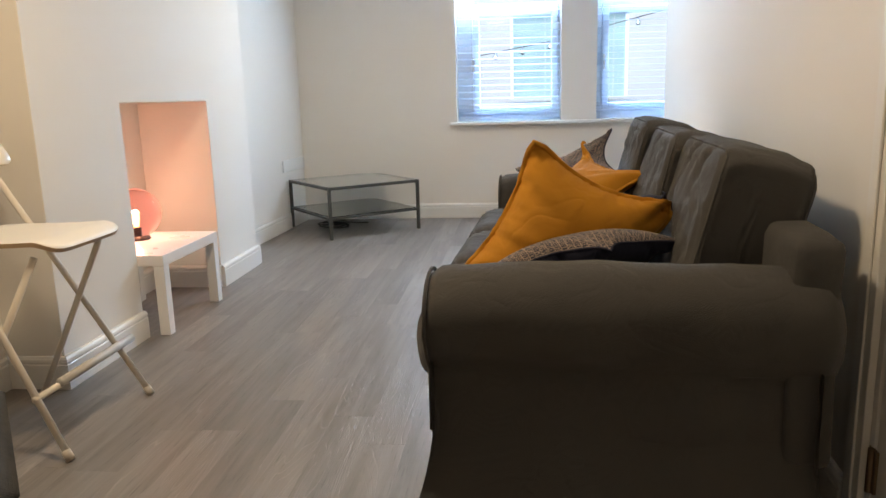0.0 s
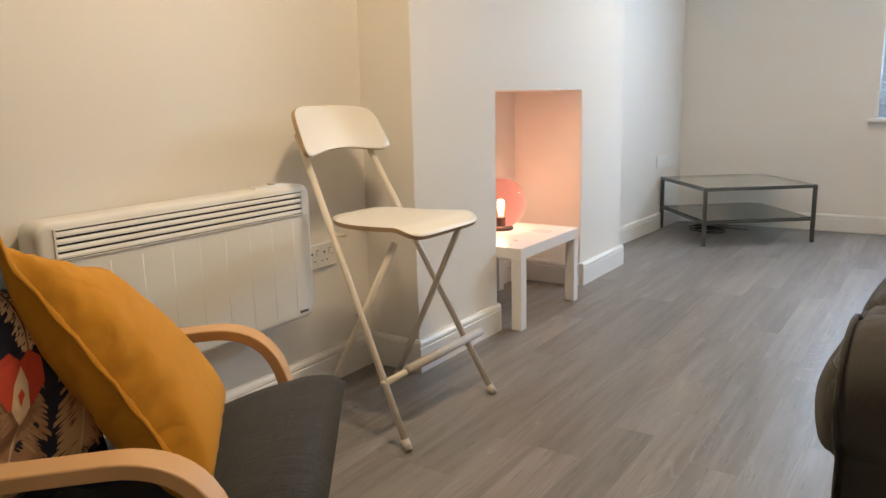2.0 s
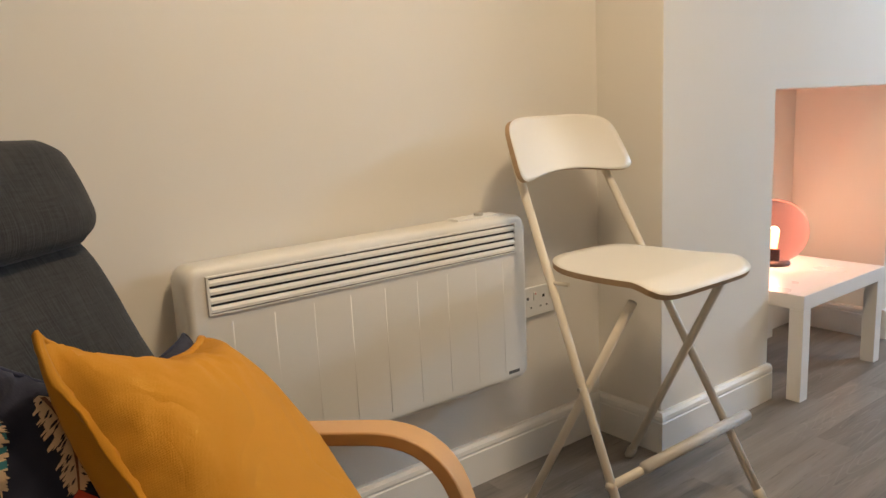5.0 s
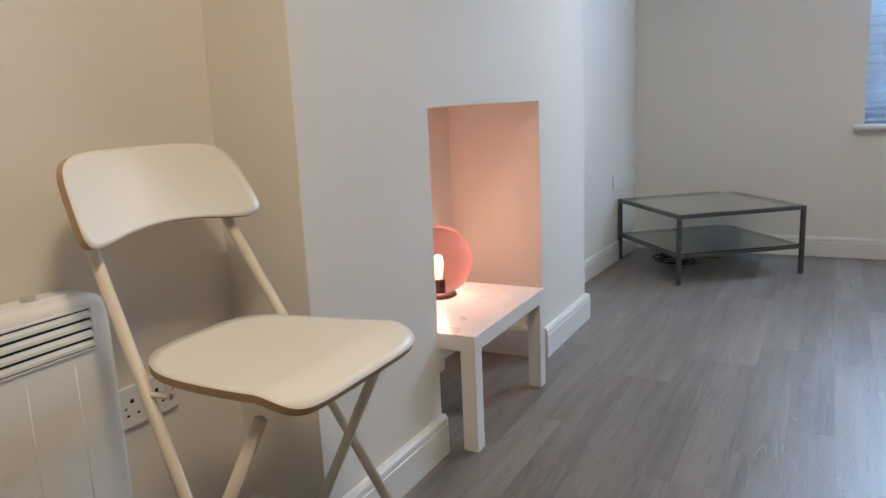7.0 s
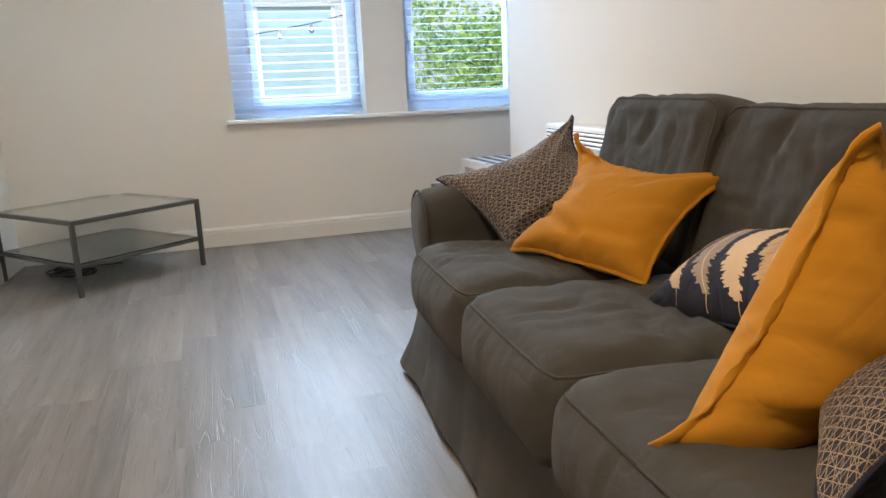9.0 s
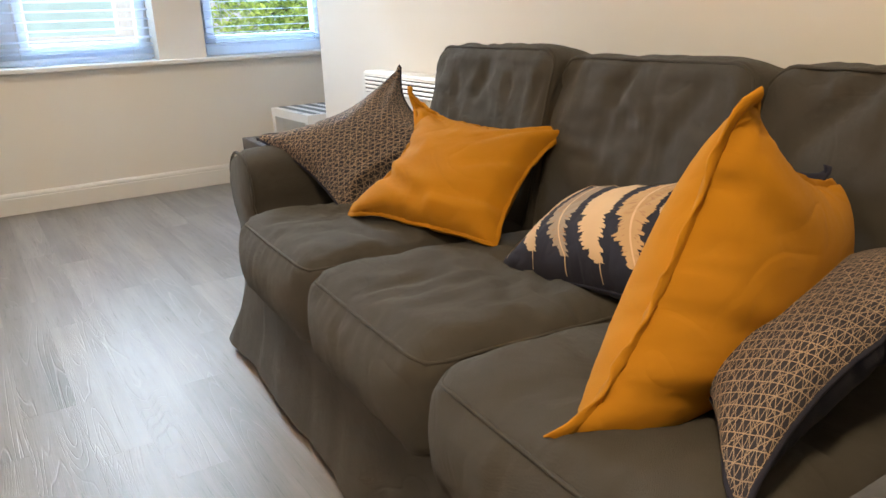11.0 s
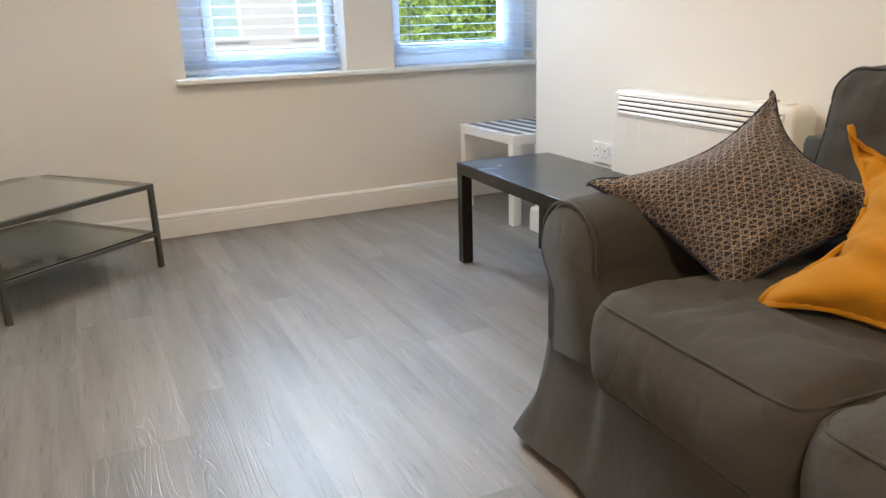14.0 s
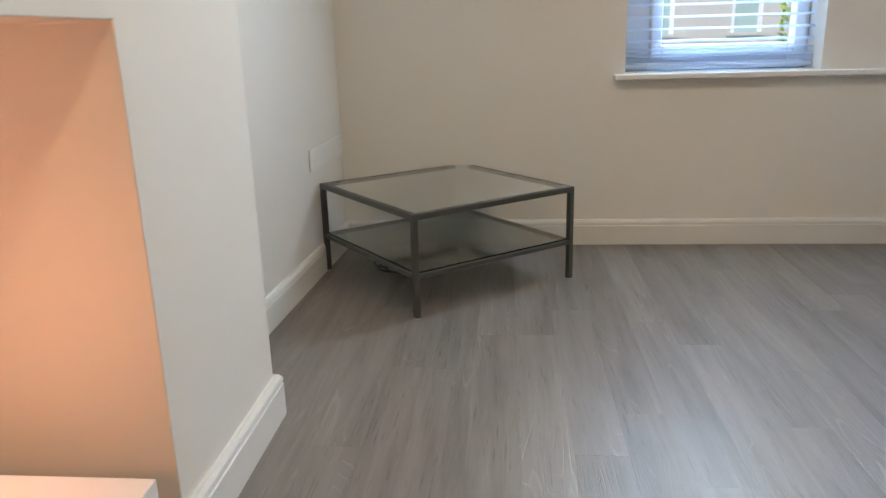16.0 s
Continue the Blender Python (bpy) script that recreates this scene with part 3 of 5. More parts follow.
skirting((LEFT, REAR), (LEFT, CB0), -1, (0, -1))
skirting((LEFT, CB0), (CBX, CB0), -1, (-1, 1))
skirting((CBX, CB0), (CBX, N0), -1, (1, 0))
skirting((CBX, N1), (CBX, CB1), -1, (0, 1))
skirting((NX, N1), (CBX, N1), -1, (0, 0))
skirting((NX, N0), (NX, N1 - 0.021), -1, (0, 0))
skirting((CBX, CB1), (LFAR(CB1), CB1), -1, (1, -1))
skirting((LFAR(CB1), CB1), (LFAR(BACK), BACK), -1, (-1, -1))
skirting((LFAR(BACK), BACK), (2.5, BACK), -1, (-1, 0))
skirting((RW(RW_END), RW_END), (RW(1.79), 1.79), -1, (1, 0))
skirting((2.5, RW_END), (RW(RW_END), RW_END), -1, (0, 1))

# doorway casing, leaf and hinges in the slanting wall
door = thing("door_1", "white panelled door, closed, in a moulded white casing", "door", pose(RW(D1), D1, 0, 0, 0, -3.9))
tagged(door, kind="structure")
for y0, y1, z0, z1 in ((-0.012, 0.066, 0, DZ + 0.06), (-0.866, -0.788, 0, DZ + 0.06), (-0.788, -0.012, DZ - 0.012, DZ + 0.06)):
    bm = box(-0.018, -0.0005, y0, y1, z0, z1)
    if z1 - z0 > 1:
        s = 0.5 * (y0 + y1)
        box(-0.025, -0.018, s - 0.012 if y0 > -0.1 else s - 0.03, s + 0.03 if y0 > -0.1 else s + 0.012, z0, z1 - 0.012, bm)
    part("casing", bm, M["gloss"], door, "", False, 0.004)
part("frame", box(0.0, 0.12, -0.03, -0.002, 0.0, DZ - 0.02), M["gloss"], door, "", False, 0.002)
leaf = part("leaf", box(0.004, 0.044, -0.77, -0.034, 0.008, DZ - 0.03), M["gloss"], door, "", False, 0.003)
for z in (0.16, 0.93, 1.75):
    h = part("hinge", tube([(-0.004, -0.031, z), (-0.004, -0.031, z + 0.10)], 0.0075, 12), M["brass"], door, "worn bronze butt hinge")
    part("leaf_plate", box(-0.002, 0.004, -0.050, -0.012, z + 0.002, z + 0.098), M["brass"], h)
part("door_handle", tube(arc([(0.0, -0.70, 1.0), (-0.05, -0.70, 1.0), (-0.05, -0.59, 1.0)], 5, 0.02), 0.009, 10), M["chrome"], door, "chrome lever handle")


# ---- windows ----
def window(name, x0, x1, g0, g1, gz0, gz1, handle_x, label):
    """A white plastic window in its opening: outer frame, sash with glass and handle, a top light."""
    w = thing(name, label, "window", pose(0, 0, 0))
    tagged(w, kind="structure")
    yf, yb = 6.53, 6.60
    top = WTOP
    for a, b, z0, z1 in ((x0, g0 - 0.055, SILL, top), (g1 + 0.055, x1, SILL, top), (g0 - 0.055, g1 + 0.055, SILL, gz0 - 0.055), (g0 - 0.055, g1 + 0.055, gz1 + 0.055, gz1 + 0.10),
                         (g0 - 0.055, g1 + 0.055, top - 0.06, top)):
        part("window_frame", box(a + 0.0005, b - 0.0005, yf, yb, z0 + 0.0005, z1 - 0.0005), M["upvc"], w, "", False, 0.006)
    s = part("sash", box(g0 - 0.053, g0, yf - 0.022, yb - 0.01, gz0 - 0.053, gz1 + 0.053), M["upvc"], w, "", False, 0.008)
    part("stile", box(g1, g1 + 0.053, yf - 0.022, yb - 0.01, gz0 - 0.053, gz1 + 0.053), M["upvc"], s, "", False, 0.008)
    part("bottom_rail", box(g0 + 0.001, g1 - 0.001, yf - 0.021, yb - 0.01, gz0 - 0.053, gz0), M["upvc"], s, "", False, 0.008)
    part("top_rail", box(g0 + 0.001, g1 - 0.001, yf - 0.021, yb - 0.01, gz1, gz1 + 0.053), M["upvc"], s, "", False, 0.008)
    for a, b, z0, z1 in ((g0 - 0.003, g1 + 0.003, gz0 - 0.003, gz1 + 0.003), (g0 - 0.056, g1 + 0.056, gz1 + 0.099, top - 0.059)):
        p = part("pane", box(a, b, yf + 0.02, yf + 0.026, z0, z1), M["glass"], w, "clear window glass")
        p.visible_shadow = False
    h = part("window_handle", box(handle_x - 0.011, handle_x + 0.011, yf - 0.034, yf - 0.0225, 1.25, 1.32), M["chrome"], w, "small grey espagnolette handle", False, 0.004)
    part("lever", box(handle_x - 0.009, handle_x + 0.009, yf - 0.052, yf - 0.040, 1.19, 1.30), M["chrome"], h, "", False, 0.005)
    return w


window("window_1", W1[0], W1[1], -0.352, 0.240, 0.915, 1.645, -0.405, "white plastic casement window behind a lowered blind")
window("window_2", W2[0], W2[1], 0.705, 1.395, 0.925, 1.645, 0.668, "white plastic casement window behind an opened blind")
setting("window_sill", box(-0.592, 1.66, BACK - 0.058, BACK - 0.0005, SILL - 0.028, SILL - 0.002), M["gloss"], "white painted window board along both windows", 0.006, "window sill")
for x0, x1 in (W1, W2):
    setting("window_sill", box(x0 + 0.001, x1 - 0.001, BACK + 0.0005, 6.70, SILL - 0.030, SILL - 0.002), M["gloss"], "white painted inner window board", 0.0, "window sill")


def blind(x0, x1, low, pitch, tilt, label):
    """A venetian blind: head rail, slats, bottom rail, ladder cords."""
    b = thing("venetian_blind", label, "blind", pose(0.5 * (x0 + x1), 6.455, 0), "blinds in the windows")
    hw = 0.5 * (x1 - x0) - 0.008
    part("head_rail", box(-hw, hw, -0.028, 0.028, WTOP - 0.05, WTOP - 0.004), M["slat"], b, "", False, 0.003)
    part("bottom_rail", box(-hw, hw, -0.025, 0.025, low, low + 0.018), M["slat"], b, "", False, 0.005)
    ring = [(-0.0245, -0.0005), (-0.012, 0.0022), (0, 0.0032), (0.012, 0.0022), (0.0245, -0.0005), (0.012, 0.0007), (0, 0.0017), (-0.012, 0.0007)]
    c, s = math.cos(radians(tilt)), math.sin(radians(tilt))
    ring = [(a * c - q * s, a * s + q * c) for a, q in ring]
    bm = sweep([(-hw, 0, 0), (0, 0, 0), (hw, 0, 0)], ring)
    first = part("slat", bm, M["slat"], b)
    z = low + 0.03
    first.location.z = z
    gap = 0.011
    while z < WTOP - 0.07:
        z += gap
        gap = min(pitch, gap * 1.5) if gap < pitch else pitch
        o = first.copy()
        scene.collection.objects.link(o)
        o.location.z = z
    for x in (-hw * 0.72, hw * 0.72):
        for y in (-0.026, 0.026):
            part("ladder_cord", tube([(x, y, low + 0.01), (x, y, WTOP - 0.05)], 0.0011, 5), M["cord"], b)
    return b


blind(W1[0], W1[1], 0.815, 0.053, -13, "white venetian blind with level slats, lowered to the sill")
blind(W2[0], W2[1], 0.855, 0.050, -2, "white venetian blind with level slats, hanging just above the sill")


# ---- electric panel heaters ----
def heater(m, label, width=0.88):
    """Local: x out of the wall, y along it, z up from the floor."""
    h = thing("panel_heater", label, "heater", m, "panel heaters")
    lo, hi, d0, d1 = 0.306, 0.742, 0.022, 0.105

    def outline(inset):
        r_, pts = 0.034 - inset * 0.6, []
        for cy, cz, a0 in ((width - 0.034, hi - 0.034, 0), (0.034, hi - 0.034, 90), (0.034, lo + 0.034, 180), (width - 0.034, lo + 0.034, 270)):
            sy, sz = (1 if cy > 0.1 else -1), (1 if cz > 0.5 else -1)
            for i in range(8):
                a = radians(a0 + 90 * i / 7)
                pts.append((cy - sy * inset * 0.4 + r_ * math.cos(a), cz - sz * inset * 0.4 + r_ * math.sin(a)))
        return pts
    bm = bmesh.new()
    rows = []
    for x, inset in ((d0, 0.003), (d0 + 0.004, 0.0), (d1 - 0.016, 0.0), (d1 - 0.009, 0.0015), (d1 - 0.004, 0.005), (d1 - 0.001, 0.010), (d1, 0.016)):
        rows.append([bm.verts.new((x, y, z)) for y, z in outline(inset)])
    for a, b in zip(rows, rows[1:]):
        for i in range(len(a)):
            bm.faces.new((a[i], a[(i + 1) % len(a)], b[(i + 1) % len(a)], b[i]))
    bm.faces.new(rows[0])
    bm.faces.new(rows[-1])
    part("casing", bm, M["heater"], h, "", True)
    part("wall_bracket", box(0.0005, d0 + 0.004, 0.10, width - 0.10, lo + 0.06, hi - 0.08), M["grey_plastic"], h)
    # grille: a near-black sheet painted as the shade of the slots, and louvres
    y0, y1, z0, z1 = 0.045, width - 0.045, hi - 0.092, hi - 0.022
    part("grille_shade_sheet", box(d1 - 0.004, d1 + 0.0008, y0, y1, z0, z1), M["dark"], h, "near-black sheet painted as the shade behind the louvres")
    for i in range(4):
        z = z0 + (i + 0.5) * (z1 - z0) / 4
        bm = sweep([(d1 + 0.001, y0, z), (d1 + 0.001, y1, z)], [(-0.004, 0.0060), (-0.001, 0.0068), (0.004, -0.0005), (0.004, -0.0062), (0.0, -0.0050), (-0.004, 0.002)])
        part("louvre", bm, M["heater"], h)
    for a, b, c, e in ((y0 - 0.006, y1 + 0.006, z1, z1 + 0.004), (y0 - 0.006, y1 + 0.006, z0 - 0.004, z0), (y0 - 0.006, y0, z0, z1), (y1, y1 + 0.006, z0, z1)):
        part("grille_trim", box(d1 - 0.003, d1 + 0.004, a, b, c, e), M["heater"], h, "", False, 0.001)
    # pressed ribs of the front
    n = 9
    for i in range(n):
        y = 0.085 + i * (width - 0.17) / (n - 1)
        bm = tube([(d1 - 0.0025, y, lo + 0.028), (d1 - 0.0025, y, z0 - 0.022)], 0.0029, 8)
        part("rib", bm, M["heater"], h, "", True)
    part("maker_mark", box(d1 + 0.0003, d1 + 0.0012, width - 0.075, width - 0.038, lo + 0.022, lo + 0.030), M["ink"], h, "small grey printed mark")
    part("control_cover", box(d0 + 0.012, d1 - 0.03, width - 0.20, width - 0.06, hi - 0.002, hi + 0.006), M["switch"], h, "low control cover", False, 0.002)
    part("dial", tube([(0.06, width - 0.12, hi + 0.005), (0.06, width - 0.12, hi + 0.012)], 0.012, 14), M["grey_plastic"], h)
    return h


heater(pose(LEFT, 1.285, 0), "white wall-mounted electric panel heater with louvred grille")
heater(pose(RW(4.67), 4.67, 0.025, 0, 0, 180 - 3.9), "white electric panel heater on the wall behind the sofa")


def socket(m, gangs, label, red=True, size=None):
    """Local: x out of the wall, y along, z up; centred."""
    w, hh = size or (0.146, 0.086)
    s = thing("wall_socket", label, "socket", m, "wall sockets")
    part("plate", box(0.0005, 0.009, -w / 2, w / 2, -hh / 2, hh / 2), M["switch"], s, "", False, 0.003)
    for g in range(gangs):
        y = (g - (gangs - 1) / 2) * 0.062
        part("rocker", box(0.009, 0.0135, y + 0.008, y + 0.021, 0.004, 0.028), M["switch"], s, "", False, 0.0015)
        if red:
            part("indicator", box(0.0136, 0.0142, y + 0.012, y + 0.017, 0.022, 0.026), M["red"], s, "small red switch mark")
        # black patches on the plate stand for the shade inside the pin holes
        for a, b, c, e in ((-0.004, 0.004, 0.012, 0.020), (-0.016, -0.009, -0.014, -0.010), (0.009, 0.016, -0.014, -0.010)):
            part("pin_hole_shade", box(0.0088, 0.0094, y - 0.012 + a, y - 0.012 + b, c - 0.004, e - 0.004), M["dark"], s)
    for y in (-w / 2 + 0.013, w / 2 - 0.013):
        part("screw", tube([(0.008, y, 0), (0.0098, y, 0)], 0.0032, 10), M["chrome"], s)
    return s


socket(pose(LEFT, 2.30, 0.468), 2, "white double wall socket behind the folding stool")
socket(pose(LFAR(6.09), 6.09, 0.500, 0, 0, -2.8), 0, "wide white outlet plate low on the alcove wall", False, (0.50, 0.094))
socket(pose(RW(4.87), 4.87, 0.48, 0, 0, 180 - 3.9), 2, "white double wall socket beside the heater")


# ---- tables ----
def slab_table(m, w, d, h, material, label, category="side table", top=0.05, leg=0.05):
    """Local: origin at one floor corner, x and y along the sides."""
    t = thing("side_table", label, category, m, "square-legged tables")
    part("tabletop", box(0, w, 0, d, h - top, h), material, t, "", False, 0.003)
    for x in (0.0, w - leg):
        for y in (0.0, d - leg):
            part("leg", box(x + 0.0008, x + leg - 0.0008, y + 0.0008, y + leg - 0.0008, 0, h - top), material, t, "", False, 0.002)
    return t


slab_table(pose(-2.065, 3.175, 0), 0.47, 0.60, 0.365, M["lacquer"], "low white square-legged table pushed into the niche")
slab_table(pose(0.332, 4.12, 0, 0, 0, -3.0), 0.46, 1.08, 0.45, M["black"], "black-brown square-legged table beside the sofa arm", "coffee table")
striped = slab_table(pose(0.90, 5.57, 0), 0.55, 0.58, 0.475, M["lacquer"], "white square-legged table with grey stripes on top")
for i in range(6):
    part("stripe", box(0.04 + i * 0.088, 0.083 + i * 0.088, 0.012, 0.568, 0.4752, 0.4762), M["stripe"], striped, "dark grey stripe")

# glass coffee table
ct = thing("coffee_table", "grey steel coffee table with clear glass top and lower glass shelf", "coffee table", pose(-1.402, 5.336, 0, 0, 0, 38.5))
S, CH, TB = 0.765, 0.390, 0.022
for x in (0, S - TB):
    for y in (0, S - TB):
        part("leg", box(x, x + TB, y, y + TB, 0.004, CH - TB), M["steel"], ct, "", False, 0.002)
        part("foot", box(x + 0.002, x + TB - 0.002, y + 0.002, y + TB - 0.002, 0, 0.004), M["rubber"], ct)
for z in (CH - TB, 0.152):
    nm = "top_rail" if z > 0.2 else "shelf_rail"
    hgt = TB if z > 0.2 else 0.016
    inset = 0 if z > 0.2 else TB
    for a in ((inset if z < 0.2 else 0, S - inset, 0, TB), (inset, S - inset, S - TB, S), (0, TB, TB, S - TB), (S - TB, S, TB, S - TB)):
        part(nm, box(a[0], a[1], a[2], a[3], z + 0.0002, z + hgt - 0.0002), M["steel"], ct, "", False, 0.0015)
g = part("glass_top", box(TB - 0.004, S - TB + 0.004, TB - 0.004, S - TB + 0.004, CH - 0.007, CH + 0.0005), M["tableglass"], ct, "clear toughened glass")
g = part("glass_shelf", box(TB - 0.006, S - TB + 0.006, TB - 0.006, S - TB + 0.006, 0.1685, 0.1735), M["smoked"], ct, "greenish lower glass shelf")

# coiled cable on the floor under it
pts = []
rng = random.Random(5)
for i in range(90):
    a = i * 0.25
    r = 0.085 + 0.02 * math.sin(i * 0.33) + rng.uniform(-0.002, 0.002)
    pts.append((-1.53 + r * 1.25 * math.cos(a), 5.95 + r * math.sin(a), 0.006 + 0.010 * (i // 25)))
pts += [(-1.42, 6.05, 0.02), (-1.35, 6.11, 0.006), (-1.28, 6.12, 0.006)]
tagged(part("cable_coil", tube(pts, 0.004, 6), M["cable"], None, "black cable coiled on the floor under the glass table", True), category="cable")

# globe lamp in the niche
LX, LY, LZ = -1.91, 3.56, 0.365
lamp = thing("globe_lamp", "lit table lamp with a pink glass globe on the niche table", "lamp", pose(LX, LY, LZ))
part("base", lathe([(0, 0), (0.058, 0), (0.062, 0.004), (0.060, 0.012), (0.048, 0.018), (0.019, 0.021), (0.017, 0.030), (0.017, 0.070), (0.019, 0.074), (0, 0.076)], 28), M["lampbase"], lamp, "dark bronze base and bulb holder", True)
prof = []
for i in range(25):
    a = radians(150) - i * radians(150) / 24
    prof.append((0.123 * math.sin(a), 0.130 + 0.123 * math.cos(a)))
inner = [(r * 0.975, 0.130 + (z - 0.130) * 0.975) for r, z in prof]
gl = part("globe", lathe(prof + inner[::-1], 40), M["pinkglass"], lamp, "rose-pink clear glass globe", True)
gl.visible_shadow = False
part("bulb", lathe([(0, 0.0765), (0.009, 0.077), (0.010, 0.086), (0.013, 0.102), (0.015, 0.118), (0.013, 0.130), (0.007, 0.137), (0, 0.139)], 20), M["bulb"], lamp, "glowing warm bulb", True).visible_shadow = False


# ---- folding stool ----
stool = thing("folding_stool", "cream folding bar stool with steel tube legs", "stool", pose(0, 0, 0))


def lean(z, y_mid, spread0, spread1):
    return Vector((-1.352 - 0.513 * z, y_mid + spread0 + (spread1 - spread0) * z / 0.9, z))


YM = 2.265
for s in (-1, 1):
    a, b = lean(0.012, YM, 0.246 * s, 0.150 * s), lean(0.90, YM, 0.246 * s, 0.150 * s)
    leg = part("front_leg", tube([a, b], 0.0105, 12), M["stool"], stool, "", True)
    part("foot_cap", tube([a - (b - a).normalized() * 0.012, a + (b - a).normalized() * 0.022], 0.0135, 12), M["rubber"], leg, "clear plastic foot cap", True)
    c, d = Vector((-1.735, YM + 0.205 * s, 0.012)), Vector((-1.430, YM + 0.175 * s, 0.592))
    leg = part("rear_leg", tube([c, d], 0.0105, 12), M["stool"], stool, "", True)
    part("foot_cap", tube([c - (d - c).normalized() * 0.012, c + (d - c).normalized() * 0.022], 0.0135, 12), M["rubber"], leg, "clear plastic foot cap", True)
    x = lean(0.375, YM, 0.246 * s, 0.150 * s)
    part("pivot", tube([x + Vector((0, 0.014 * s, 0)), x - Vector((0, 0.028 * s, 0))], 0.005, 10), M["grey_plastic"], stool)
    q = lean(0.60, YM, 0.246 * s, 0.150 * s)
    part("seat_bracket", tube([q, q + Vector((0.05, -0.006 * s, 0.002))], 0.005, 8), M["stool"], stool)
a, b = lean(0.183, YM, -0.255, -0.165), lean(0.183, YM, 0.290, 0.180)
bar = part("footrest", tube([a, b], 0.0105, 12), M["stool"], stool, "", True)
off = Vector((0.012, 0, 0.012))
part("sleeve", tube([a + off + Vector((0, 0.11, 0)), b + off + Vector((0, 0.03, 0))], 0.0145, 14), M["grey_plastic"], bar, "pale grey footrest sleeve", True)


def shell(name, outline, surface, thick, material, parent, label=""):
    """A bent board: a plan outline filled with a fine grid, lifted by surface(u, v), with a ply edge."""
    nu, nv = 26, 22
    bm = bmesh.new()
    tops, bots = [], []
    for i in range(nu + 1):
        rt, rb = [], []
        for j in range(nv + 1):
            u, v = -1 + 2 * i / nu, -1 + 2 * j / nv
            p, nrm = surface(*outline(u, v))
            rt.append(bm.verts.new(p + nrm * thick / 2))
            rb.append(bm.verts.new(p - nrm * thick / 2))
        tops.append(rt), bots.append(rb)
    edge = []
    for i in range(nu):
        for j in range(nv):
            bm.faces.new((tops[i][j], tops[i + 1][j], tops[i + 1][j + 1], tops[i][j + 1]))
            bm.faces.new((bots[i][j], bots[i][j + 1], bots[i + 1][j + 1], bots[i + 1][j]))
    loop = [(i, 0) for i in range(nu)] + [(nu, j) for j in range(nv)] + [(i, nv) for i in range(nu, 0, -1)] + [(0, j) for j in range(nv, 0, -1)]
    for (i, j), (k, l) in zip(loop, loop[1:] + loop[:1]):
        edge.append(bm.faces.new((tops[i][j], tops[k][l], bots[k][l], bots[i][j])))
    for f in edge:
        f.material_index = 1
    ob = part(name, bm, material, parent, label, True)
    ob.data.materials.append(M["ply"])
    for p in ob.data.polygons:
        p.use_smooth = p.material_index == 0
    return ob


def squarish(power):
    """Square to rounded square."""
    def f(u, v):
        k = (abs(u) ** power + abs(v) ** power) ** (1 / power)
        m = max(abs(u), abs(v))
        return (u * m / k, v * m / k) if k > 1e-9 else (0.0, 0.0)
    return f


def seat_surface(u, v):
    """u across (y), v from back (-1) to front (+1)."""
    depth, half = 0.375, 0.198
    x = -1.722 + depth * (v + 1) / 2
    z = 0.638 - 0.006 * math.sin(math.pi * min(1.0, (v + 1) / 1.7))
    if v > 0.62:
        z -= 0.028 * ((v - 0.62) / 0.38) ** 1.7
    if v < -0.5:
        z += 0.008 * ((-v - 0.5) / 0.5) ** 1.5
    z -= 0.006 * (1 - u * u) * (1 - max(0, v) ** 2)
    y = YM - 0.01 + half * u * (0.86 + 0.14 * (v + 1) / 2)
    return Vector((x, y, z)), Vector((0.05 * v + (0.5 * (v - 0.62) / 0.38 if v > 0.62 else 0), 0, 1)).normalized()


shell("seat", lambda u, v: squarish(3.2 if v < 0 else 7)(u, v), seat_surface, 0.013, M["seatpaint"], stool, "cream bent-plywood seat with a pale wood edge")


def back_surface(u, v):
    """u across (y), v from bottom to top, hollow towards the sitter, with an arched lower edge."""
    z = 0.900 + 0.083 * v
    if v < 0:
        z += 0.030 * (1 - u * u) * (-v)
    half = 0.200 - 0.012 * v
    x = -1.372 - 0.513 * z + 0.062 - 0.045 * (1 - u * u) + 0.012
    return Vector((x, YM + half * u, z)), Vector((1, -0.25 * u, 0.3)).normalized()


shell("backrest", squarish(5), back_surface, 0.013, M["seatpaint"], stool, "cream curved plywood backrest")


# ---- sofa ----
SO = pose(-0.285, 1.60, 0, 0, 0, -3.4)
sofa = thing("sofa", "three-seat sofa in a charcoal-grey loose cotton cover", "sofa", SO)
SL, SD, ARM = 2.19, 0.86, 0.315
SEAT = (SL - 2 * ARM) / 3


def crease(p, amp, sx, sy, sz, seed=0.0):
    return amp * noise.noise(Vector((p.x * sx + seed, p.y * sy - seed, p.z * sz + 2 * seed)))


